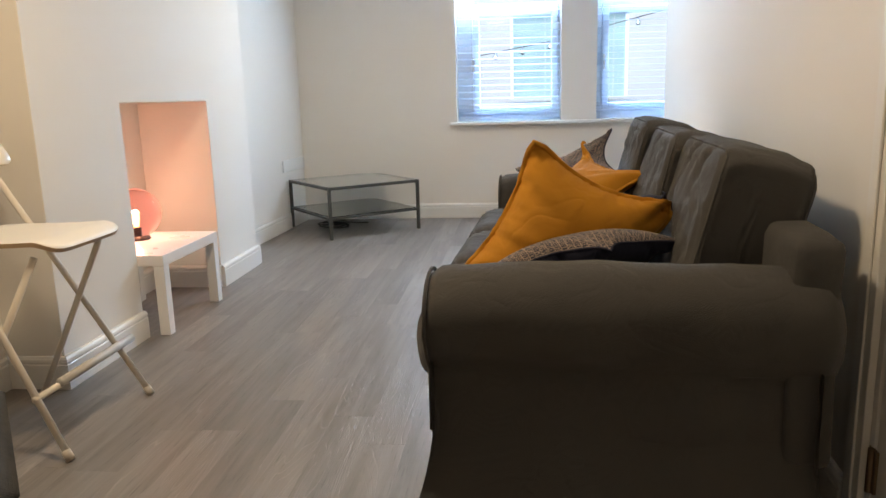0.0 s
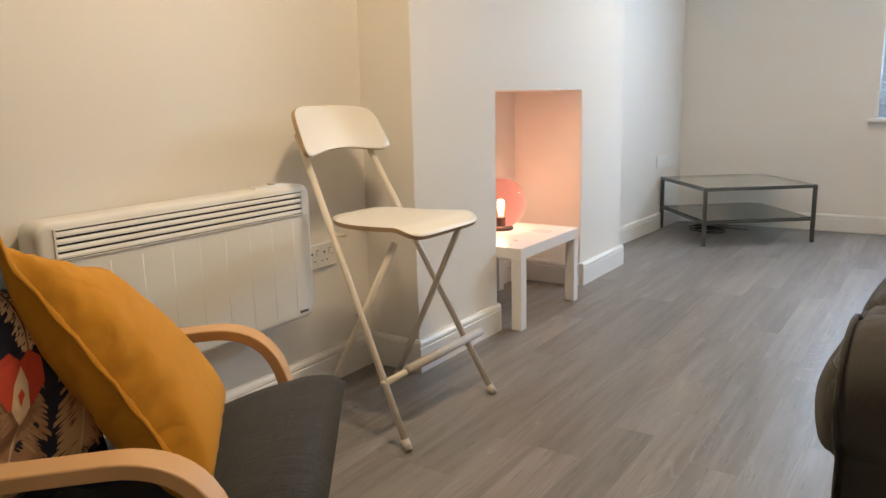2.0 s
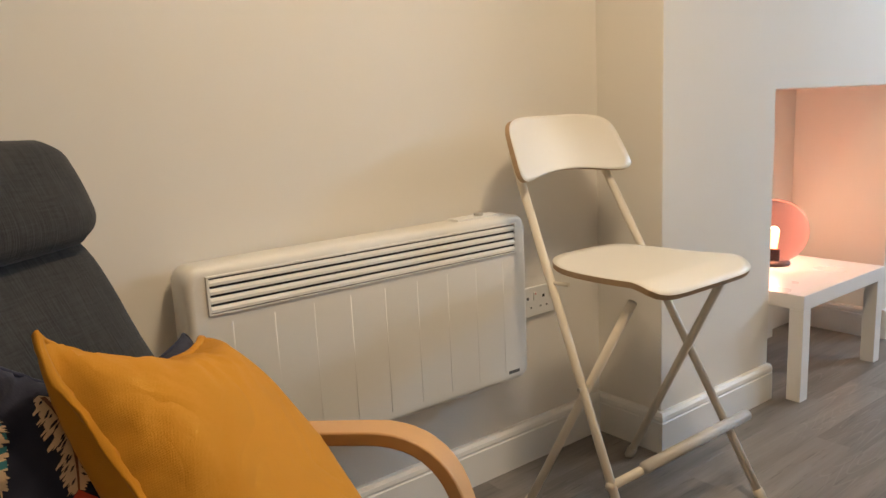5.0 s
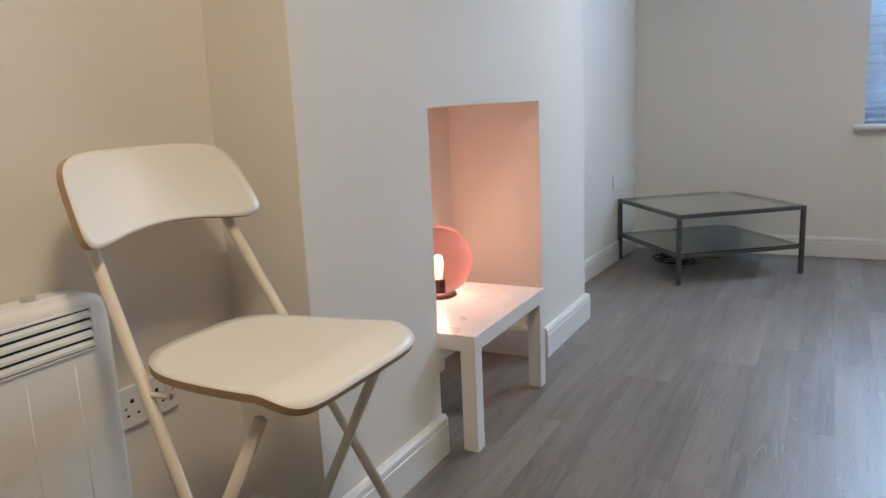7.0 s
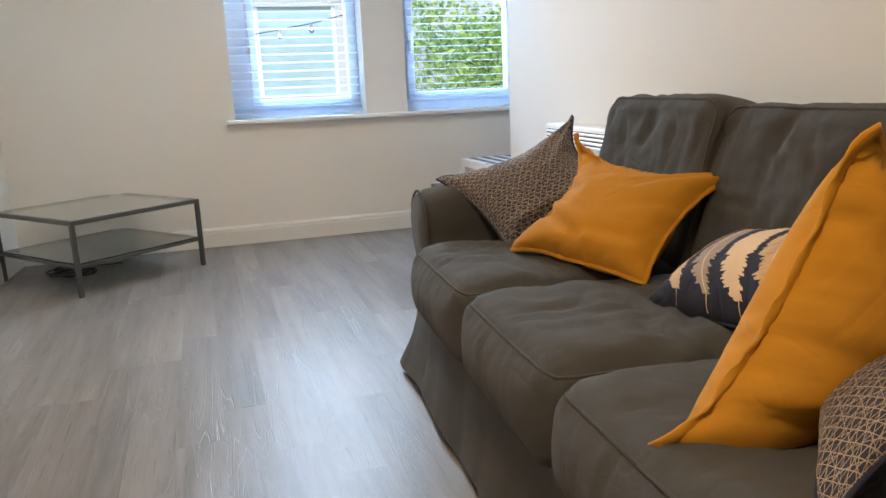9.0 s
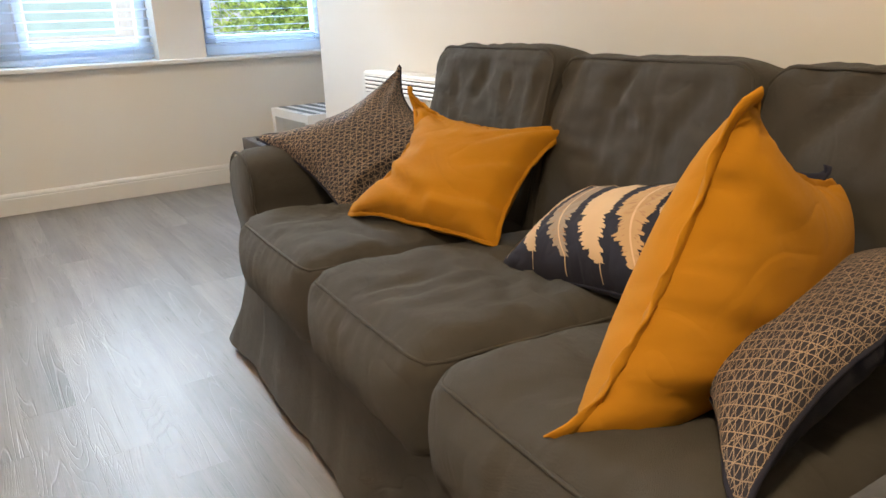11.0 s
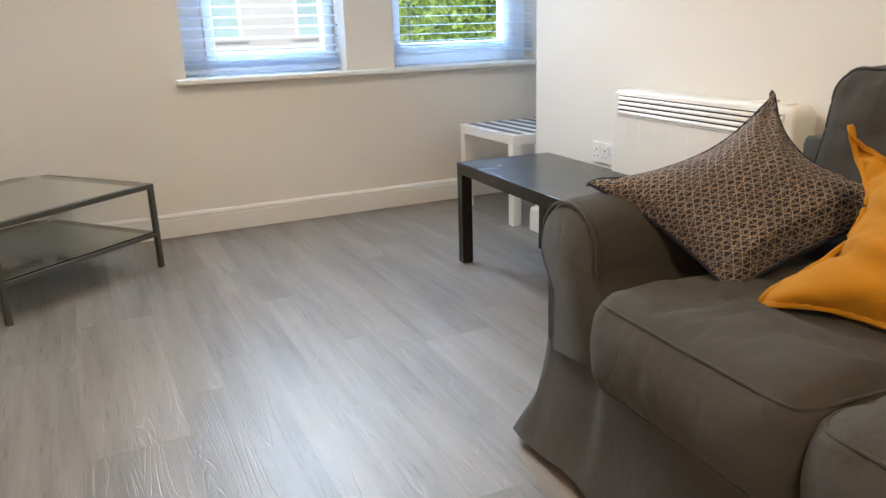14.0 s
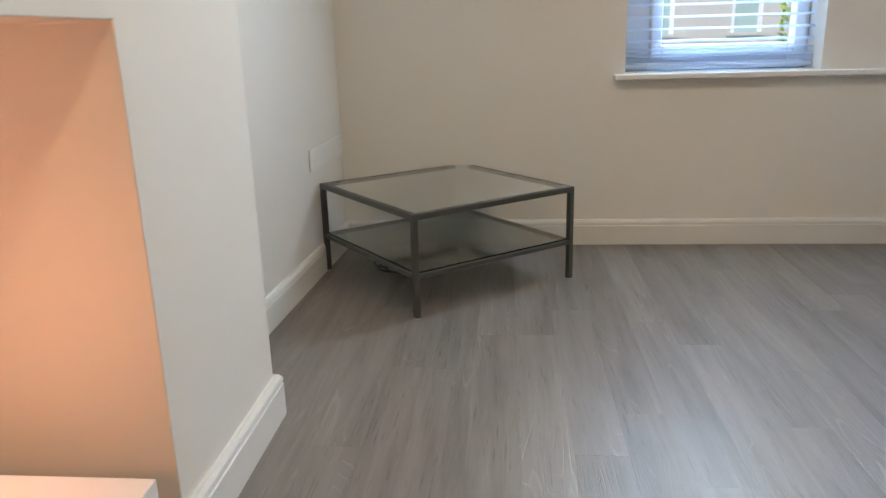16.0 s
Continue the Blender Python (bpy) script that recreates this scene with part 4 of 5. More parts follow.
# skirted base, its hem flared and softly pleated
bm = bmesh.new()
ring = []
S0, S1 = 0.018, SL - 0.018
per = [(0.0, S0), (SD, S0), (SD, S1), (0.0, S1)]
line = []
for (x0, y0), (x1, y1) in zip(per, per[1:] + per[:1]):
    k = int(max(abs(x1 - x0), abs(y1 - y0)) / 0.02)
    for i in range(k):
        line.append((x0 + (x1 - x0) * i / k, y0 + (y1 - y0) * i / k))
levels = [0.030, 0.06, 0.10, 0.15, 0.20, 0.25, 0.275, 0.285, 0.34, 0.40, 0.452]
rows = []
for z in levels:
    f = max(0.0, (0.285 - z) / 0.285)
    front = 0.034 * (1 - f) ** 0.7
    row = []
    for x, y in line:
        cx, cy = x - SD / 2, y - SL / 2
        w = 0.004 * f * math.sin(y * 23 + x * 19 + 2 * math.sin(y * 5)) + 0.022 * f * noise.noise(Vector((x * 6, y * 6, z * 3))) + 0.008 * f * noise.noise(Vector((x * 17, y * 17, z * 3)))
        corner = max(0.0, 1 - (min(x, SD - x) + min(y - S0, S1 - y)) / 0.12)
        out = 0.034 * f * f + w + 0.012 * corner * f * f - 0.006
        side_in, front_in = 0.058 * (1 - f) ** 1.3, 0.009 * (1 - f) ** 1.3
        ox = (-1 if x < 1e-6 else 1 if x > SD - 1e-6 else 0)
        oy = (-1 if y < S0 + 1e-6 else 1 if y > S1 - 1e-6 else 0)
        push = front * max(0.0, min(1.0, 1 - (min(y, SL - y) - 0.26) / 0.06)) * max(0.0, 1 - x / 0.10)
        row.append(bm.verts.new((x + ox * (out - front_in) + push, y + oy * (out - side_in), z + (0.006 * math.sin(y * 20) if z < 0.04 else 0))))
    rows.append(row)
for a, b in zip(rows, rows[1:]):
    n_ = len(a)
    for i in range(n_):
        bm.faces.new((a[i], a[(i + 1) % n_], b[(i + 1) % n_], b[i]))
bm.faces.new(rows[-1])
part("skirt", bm, M["sofa"], sofa, "loose skirt hanging to the floor", True)
for x in (0.06, SD - 0.06):
    for y in (0.08, SL - 0.08):
        part("foot", tube([(x, y, 0), (x, y, 0.06)], 0.025, 12), M["dark"], sofa)


def arm_profile(side):
    """Section of a rolled arm in (y, z): a scroll that hangs over the outside."""
    pts = []
    r, cy, cz = 0.112, 0.142, 0.535
    pts += [(0.080, 0.275), (0.080, 0.35), (0.081, 0.42)]
    for i in range(17):
        a = radians(215) - i * radians(235) / 16
        pts.append((cy + (r + 0.006) * math.cos(a) - 0.006, cz + r * math.sin(a)))
    pts += [(0.280, 0.47), (0.295, 0.40), (0.300, 0.30)]
    return pts


def arm(y0, flip):
    prof = arm_profile(flip)
    bm = bmesh.new()
    rows = []
    nx = 30
    for i in range(nx + 1):
        t = i / nx
        x = 0.035 + t * (SD - 0.015)
        shrink = 1.0
        if t < 0.06:
            shrink = 0.90 + 0.10 * math.sqrt(max(0, 1 - (1 - t / 0.06) ** 2))
        if t > 0.94:
            shrink = 0.84 + 0.16 * math.sqrt(max(0, 1 - ((t - 0.94) / 0.06) ** 2))
        row = []
        for y, z in prof:
            cy, cz = 0.15, 0.46
            yy, zz = cy + (y - cy) * shrink, cz + (z - cz) * (shrink if z > 0.35 else 1)
            zz += 0.012 * math.sin(math.pi * t) * (z > 0.5)
            p = Vector((x, yy, zz))
            k = crease(p, 0.008, 6, 14, 9, y0) + crease(p, 0.004, 16, 20, 22, y0)
            yy += k
            zz += k * 0.6
            row.append(bm.verts.new((x, y0 + (yy if not flip else -yy), zz)))
        rows.append(row)
    for a, b in zip(rows, rows[1:]):
        for j in range(len(prof) - 1):
            bm.faces.new((a[j], a[j + 1], b[j + 1], b[j]))
    bm.faces.new(rows[0]), bm.faces.new(rows[-1])
    ob = part("arm", bm, M["sofa"], sofa, "rolled arm", True)
    edge = [(0.040, y0 + (1 if not flip else -1) * (0.15 + (y - 0.15) * 0.965), 0.46 + (z - 0.46) * 0.965) for y, z in prof]
    part("piping", tube(edge, 0.0045, 6), M["sofa"], ob, "", True)
    yy = y0 + (0.080 if not flip else -0.080)
    part("seam", tube([(x, yy, 0.432 + 0.004 * math.sin(9 * x)) for x in np.linspace(0.15, SD - 0.03, 20)], 0.004, 6), M["sofa"], ob, "", True)


arm(0.0, False)
arm(SL, True)
# back frame
bm = soft_box(0.11, SL - 0.13, 0.50, 0.032, 16, lambda p, q: p + Vector((crease(p, 0.01, 4, 5, 6), 0, crease(p, 0.012, 3, 4, 4, 3.0))))
bmesh.ops.translate(bm, vec=(SD - 0.028, SL / 2, 0.475), verts=bm.verts)
part("back_frame", bm, M["sofa"], sofa, "", True)


def piped(name, w, d, h, r, m, full, slack, seed, parent, rest_on=False, creases=0):
    """A loose box cushion: a slack cover gathered on two piped edges, filled. Local x deep, y wide, z thick."""
    cuts = 30
    bm = bmesh.new()
    bmesh.ops.create_cube(bm, size=2.0)
    bmesh.ops.subdivide_edges(bm, edges=bm.edges, cuts=cuts, use_grid_fill=True)
    bm.verts.index_update()
    half = Vector((w / 2, d / 2, h / 2))
    q = [v.co.copy() for v in bm.verts]
    flat = np.array([(c.x * half.x, c.y * half.y, c.z * half.z * (0.72 + 0.28 * abs(c.z) if abs(c.z) < 1 else 1)) for c in q])
    quads = np.array([[v.index for v in f.verts] for f in bm.faces])
    X = flat.copy()
    for i in range(len(X)):            # round the four upright corners and the edges a little
        inner = np.array([max(-(k - rr), min(k - rr, c)) for c, k, rr in zip(X[i], half, (r, r, r * 0.4))])
        e = X[i] - inner
        n_ = np.linalg.norm(e)
        if n_ > 1e-9:
            X[i] = inner + e / n_ * np.abs(e).max()
    hem = np.array([abs(abs(c.z) - 1) < 1e-4 and abs(max(abs(c.x), abs(c.y)) - 1) < 1e-4 for c in q])
    start = X.copy()
    X += 0.004 * np.random.RandomState(int(seed * 10)).uniform(-1, 1, X.shape)
    for i, p in enumerate(start):
        X[i] += 0.008 * np.array(noise.noise_vector(Vector(p) * 7 + Vector((seed, 0, 0))))

    def hold(Y):
        Y[:, 1] = np.clip(Y[:, 1], -d / 2 - 0.004, d / 2 + 0.004)
        if rest_on:
            Y[:, 2] = np.maximum(Y[:, 2], -h / 2 - 0.002)
        Y[hem] = 0.93 * Y[hem] + 0.07 * start[hem]
    X = relax(X, quads, start, slack, hem, full, hold, 70)
    rng_ = random.Random(int(seed * 7))
    for _ in range(creases):               # slanting tucks below the upper seam
        y0, reach, deep = rng_.uniform(-0.85, 0.95) * d / 2, rng_.uniform(0.09, 0.20), rng_.uniform(0.004, 0.010)
        p0 = np.array((-w / 2 + rng_.uniform(0.0, 0.05), y0))
        p1 = p0 + np.array((reach, -reach * rng_.uniform(0.3, 0.9)))
        for i in range(len(X)):
            if q[i].z > 0.99:
                e = X[i, :2] - p0
                k = max(0.0, min(1.0, e @ (p1 - p0) / ((p1 - p0) @ (p1 - p0))))
                r_ = np.linalg.norm(e - k * (p1 - p0)) / 0.017
                if r_ < 3:
                    X[i, 2] -= deep * math.sin(math.pi * (0.25 + 0.75 * k)) * math.exp(-r_ * r_)
    for v, p in zip(bm.verts, X):
        v.co = m @ Vector(p)
    ob = part(name, bm, M["sofa"], parent, "", True)
    for s_ in (1, -1):
        ids = [i for i in range(len(q)) if hem[i] and q[i].z * s_ > 0]
        ids.sort(key=lambda i: math.atan2(q[i].y, q[i].x))
        line_ = [m @ Vector(X[i] + np.array((0, 0, s_ * 0.001))) for i in ids]
        part("piping", tube(line_, 0.0036, 6, True), M["sofa"], ob, "", True)
    return ob


for i in range(3):
    yc = ARM + SEAT * (i + 0.5)
    piped("seat_cushion", 0.665, SEAT - 0.004, 0.175, 0.07, pose(0.305, yc, 0.388 + 0.004 * i, 0, 1.5, 0), 1.22, 1.065, 3.1 + 2.7 * i, sofa, True)
for i in range(3):
    yc = ARM + SEAT * (i + 0.5)
    wide = SEAT + 0.03
    piped("back_cushion", 0.46, wide, 0.20, 0.06, pose((0.735, 0.705, 0.680)[i], yc + 0.02 * (i - 1), (0.640, 0.645, 0.662)[i], 0, -77 + (1 if i == 0 else 0), 0) @ pose(0, 0, 0, 0, 0, 180), 1.18, 1.045, 11.3 + 3.9 * i, sofa, creases=14)


# ---- armchair ----
ac = thing("armchair", "bentwood armchair with a birch frame and anthracite cushion", "armchair", pose(-0.99, 1.37, 0, 0, 0, 38))
# local: x forward (0 at the seat's front edge), y across, z up
ARM_Y = 0.295


def band(path, width, thick):
    """A flat laminated strip along a line in the x-z plane."""
    return sweep(path, [(-width / 2, -thick / 2), (width / 2, -thick / 2), (width / 2, thick / 2), (-width / 2, thick / 2)], up=(0, 0, 1))


for s in (-1, 1):
    pts = arc([(-0.76, 0, 0.012), (-0.14, 0, 0.012), (-0.080, 0, 0.10), (-0.185, 0, 0.528), (-0.74, 0, 0.485)], 10, 0.12)
    pts = [Vector((p.x, ARM_Y * s, p.z)) for p in pts]
    bm = bmesh.new()
    rows = []
    for i, p in enumerate(pts):
        d = (pts[min(i + 1, len(pts) - 1)] - pts[max(i - 1, 0)]).normalized()
        nrm = Vector((-d.z, 0, d.x))
        rows.append([bm.verts.new(p + Vector((0, a, 0)) + nrm * b) for a, b in ((-0.026, -0.012), (0.026, -0.012), (0.026, 0.012), (-0.026, 0.012))])
    for a, b in zip(rows, rows[1:]):
        for j in range(4):
            bm.faces.new((a[j], a[(j + 1) % 4], b[(j + 1) % 4], b[j]))
    bm.faces.new(rows[0]), bm.faces.new(rows[-1])
    part("arm", bm, M["birch"], ac, "bent birch armrest and runner", False, 0.004)
    pts = arc([(-0.07, 0, 0.33), (-0.56, 0, 0.19), (-0.88, 0, 0.92)], 10, 0.18)
    bm = bmesh.new()
    rows = []
    for i, p in enumerate(pts):
        d = (pts[min(i + 1, len(pts) - 1)] - pts[max(i - 1, 0)]).normalized()
        nrm = Vector((-d.z, 0, d.x))
        rows.append([bm.verts.new(Vector((p.x, 0.245 * s + a, p.z)) + nrm * b) for a, b in ((-0.018, -0.011), (0.018, -0.011), (0.018, 0.011), (-0.018, 0.011))])
    for a, b in zip(rows, rows[1:]):
        for j in range(4):
            bm.faces.new((a[j], a[(j + 1) % 4], b[(j + 1) % 4], b[j]))
    bm.faces.new(rows[0]), bm.faces.new(rows[-1])
    part("side_rail", bm, M["birch"], ac, "bent birch seat rail", False, 0.003)
for x, z in ((-0.10, 0.318), (-0.30, 0.265), (-0.73, 0.50), (-0.83, 0.75)):
    part("cross_slat", box(x - 0.012, x + 0.012, -0.30, 0.30, z - 0.03, z - 0.008), M["birch"], ac, "", False, 0.003)


def pad(line, width, thick, seed, bulge=0.0):
    """A long upholstered pad along a line in x-z, rounded all round."""
    bm = bmesh.new()
    rows = []
    n_ = len(line)
    for i, p in enumerate(line):
        d = (line[min(i + 1, n_ - 1)] - line[max(i - 1, 0)]).normalized()
        nrm = Vector((-d.z, 0, d.x))
        if nrm.z < 0 and abs(d.x) > 0.7:
            nrm = -nrm
        e = min(i, n_ - 1 - i) / 5
        f = math.sqrt(max(0.0, 1 - (1 - min(1, e)) ** 2))
        row = []
        m_ = 28
        for j in range(m_):
            a = 2 * math.pi * j / m_
            c, s = math.cos(a), math.sin(a)
            yy = width / 2 * (1 if c > 0 else -1) * abs(c) ** 0.22 * (0.93 + 0.07 * f)
            hh = thick / 2 * (1 if s > 0 else -1) * abs(s) ** 0.5 * f * (1 + bulge * (1 - (2 * yy / width) ** 2))
            q = Vector((p.x, yy, p.z)) + nrm * hh
            k = crease(q, 0.006, 8, 5, 8, seed)
            row.append(bm.verts.new(q + nrm * k))
        rows.append(row)
    for a, b in zip(rows, rows[1:]):
        for j in range(len(a)):
            bm.faces.new((a[j], a[(j + 1) % len(a)], b[(j + 1) % len(a)], b[j]))
    bm.faces.new(rows[0]), bm.faces.new(rows[-1])
    return bm


def spaced(pts, step=0.02):
    out = []
    for a, b in zip(pts, pts[1:]):
        k = max(1, int((b - a).length / step))
        out += [a.lerp(b, i / k) for i in range(k)]
    return out + [pts[-1]]


part("seat_pad", pad(spaced(arc([(-0.022, 0, 0.408), (-0.55, 0, 0.245), (-0.62, 0, 0.38)], 6, 0.08)), 0.57, 0.095, 1.0, 0.12), M["chairfab"], ac, "", True)
part("back_pad", pad(spaced(arc([(-0.56, 0, 0.34), (-0.67, 0, 0.60), (-0.82, 0, 0.86)], 6, 0.2)), 0.56, 0.085, 2.0, 0.15), M["chairfab"], ac, "", True)
bm = soft_box(0.085, 0.555, 0.175, 0.042, 12, lambda p, q: p + Vector((crease(p, 0.008, 9, 6, 9, 4.0), 0.010 * q.y * (1 - q.z * q.z), 0.004 * (1 - q.y * q.y) * q.z)))
bmesh.ops.transform(bm, matrix=pose(-0.775, -0.008, 0.915, 0, -26, 0), verts=bm.verts)
part("head_cushion", bm, M["chairfab"], ac, "roll-over head cushion", True)


# ---- throw cushions ----
def pillow(corners, fill, material, label, seed=1.0, ears=0.10, size=0.50, back=None, n=40, pipe=0.0035, rear=1.0, low=0.0, flange=0.0, slack=1.06, folds=()):
    """A square cushion sewn from two sheets, held by its four corner places (world) and filled with so many litres."""
    c00, c10, c11, c01 = [Vector(p) for p in corners]
    mid = (c00 + c10 + c11 + c01) / 4
    ax = (c10 - c00 + c11 - c01).normalized()
    nz = ax.cross(c01 - c00 + c11 - c10).normalized()
    ay = nz.cross(ax)
    m = Matrix((ax, ay, nz)).transposed().to_4x4()
    m.translation = mid
    inv = m.inverted()
    L = [np.array(inv @ p) for p in (c00, c10, c11, c01)]
    w = n + 1
    top = np.arange(w * w).reshape(w, w)
    under = top.copy()
    under[1:-1, 1:-1] = w * w + np.arange((n - 1) ** 2).reshape(n - 1, n - 1)
    t = np.linspace(-1, 1, w)
    U, V = np.meshgrid(t, t, indexing="ij")
    U, V = U[..., None], V[..., None]
    sag = ears if isinstance(ears, tuple) else (ears,) * 4      # how far each edge is drawn in: u-, u+, v-, v+
    eu, ev = np.where(U > 0, sag[1], sag[0]), np.where(V > 0, sag[3], sag[2])
    U, V = U * (1 - eu * (1 - np.abs(V) ** 1.7) * np.abs(U) ** 1.6), V * (1 - ev * (1 - np.abs(U) ** 1.7) * np.abs(V) ** 1.6)
    base = L[0] * (1 - U) * (1 - V) / 4 + L[1] * (1 + U) * (1 - V) / 4 + L[2] * (1 + U) * (1 + V) / 4 + L[3] * (1 - U) * (1 + V) / 4
    N = w * w + (n - 1) ** 2
    X, flat, level = np.zeros((N, 3)), np.zeros((N, 3)), np.zeros(N)
    bulge = 0.05 * (1 - t[:, None] ** 2) * (1 - t[None, :] ** 2)
    for g, sgn in ((under, -1), (top, 1)):
        X[g] = base
        X[g, 2] += sgn * bulge
        level[g] = base[..., 2]
        flat[g] = base
    for i in range(N):
        X[i] += 0.010 * np.array(noise.noise_vector(Vector(X[i]) * 6 + Vector((seed * 3, seed, 0))))
    ix = [top[0, 0], top[n, 0], top[n, n], top[0, n]]
    quads = np.concatenate([np.stack([g[:-1, :-1], g[1:, :-1], g[1:, 1:], g[:-1, 1:]], axis=2).reshape(-1, 4)[:, ::o] for g, o in ((top, 1), (under, -1))])
    firm = np.zeros(N, bool)
    firm[np.concatenate([top[0], top[-1], top[:, 0], top[:, -1]])] = True
    deep = fill / 1000 / size / size

    def hold(Y):
        for k, p in zip(ix, L):
            Y[k] = p
        Y[:, 2] = np.maximum(Y[:, 2], level - 1.1 * deep * rear)
    X = relax(X, quads, flat, slack, firm, -fill / 1000, hold, 110, low, np.array(inv.to_3x3() @ Vector((0, 0, 1))), 5)

    for u0, v0, u1, v1, depth in folds:            # creases pressed into the face: a valley with a ridge beside it
        p0, p1 = np.array((u0, v0)), np.array((u1, v1))
        for i in range(1, n):
            for j in range(1, n):
                q = np.array((t[i], t[j]))
                k = max(0.0, min(1.0, (q - p0) @ (p1 - p0) / ((p1 - p0) @ (p1 - p0))))
                e = q - p0 - k * (p1 - p0)
                r_ = math.hypot(*e) / 0.075
                if r_ < 4:
                    turn = (p1 - p0)[0] * e[1] - (p1 - p0)[1] * e[0]
                    X[top[i, j], 2] += depth * (1 - 0.6 * k) * (-math.exp(-r_ * r_) + (0.7 * math.exp(-(r_ - 1.6) ** 2) if turn > 0 else 0.0))

    def f(u, v, side):
        g = top if side > 0 else under
        a, b_ = (min(max(u, -1), 1) + 1) / 2 * n, (min(max(v, -1), 1) + 1) / 2 * n
        i, j = min(int(a), n - 1), min(int(b_), n - 1)
        a, b_ = a - i, b_ - j
        return Vector(X[g[i, j]] * (1 - a) * (1 - b_) + X[g[i + 1, j]] * a * (1 - b_) + X[g[i + 1, j + 1]] * a * b_ + X[g[i, j + 1]] * (1 - a) * b_)

    c = thing("throw_cushion", label, "cushion", m, "throw cushions")
    for nm, g, mt in (("front", top, material), ("reverse", under, back or material)):
        bm = bmesh.new()
        vs = [[bm.verts.new(X[k]) for k in row] for row in g]
        for i in range(n):
            for j in range(n):
                q = (vs[i][j], vs[i + 1][j], vs[i + 1][j + 1], vs[i][j + 1])
                bm.faces.new(q if nm == "front" else q[::-1])
        me = bpy.data.meshes.new(nm)
        bm.to_mesh(me)
        bm.free()
        me.materials.append(mt)
        uv = me.uv_layers.new(name="cloth")
        for lp in me.loops:
            k = lp.vertex_index
            uv.data[lp.index].uv = ((k // w) / n * size, (k % w) / n * size)
        for p in me.polygons:
            p.use_smooth = True
        new(nm, me).parent = c
    ring = [(i, 0) for i in range(n)] + [(n, j) for j in range(n)] + [(i, n) for i in range(n, 0, -1)] + [(0, j) for j in range(n, 0, -1)]
    loop = [Vector(X[top[i, j]]) for i, j in ring]
    if flange:
        bm = bmesh.new()
        rows = []
        for k, (i, j) in enumerate(ring):
            ii, jj = min(max(i, 2), n - 2), min(max(j, 2), n - 2)
            out = loop[k] - Vector(X[top[ii, jj]] + X[under[ii, jj]]) / 2
            d = (loop[(k + 1) % len(loop)] - loop[k - 1]).normalized()
            out = (out - d * out.dot(d)).normalized() if not (i in (0, n) and j in (0, n)) else out.normalized()
            up_ = out.cross(d).normalized()
            wv = 0.0025 * math.sin(k * 0.9 + seed)
            rows.append([bm.verts.new(loop[k] + out * a + up_ * b_) for a, b_ in ((-0.004, 0.005), (0.001, 0.0045), (flange * 0.5, 0.0028), (flange, 0.0016 + wv), (flange, -0.0016 + wv), (flange * 0.5, -0.0028), (0.001, -0.0045), (-0.004, -0.005))])
        for r0, r1 in zip(rows, rows[1:] + rows[:1]):
            for k in range(8):
                bm.faces.new((r0[k], r0[(k + 1) % 8], r1[(k + 1) % 8], r1[k]))
        part("seam", bm, material, c, "flat stitched flange", True)
    else:
        part("seam", tube(loop, pipe, 6, True), back or material, c, "stitched edge", True)
    return c, f


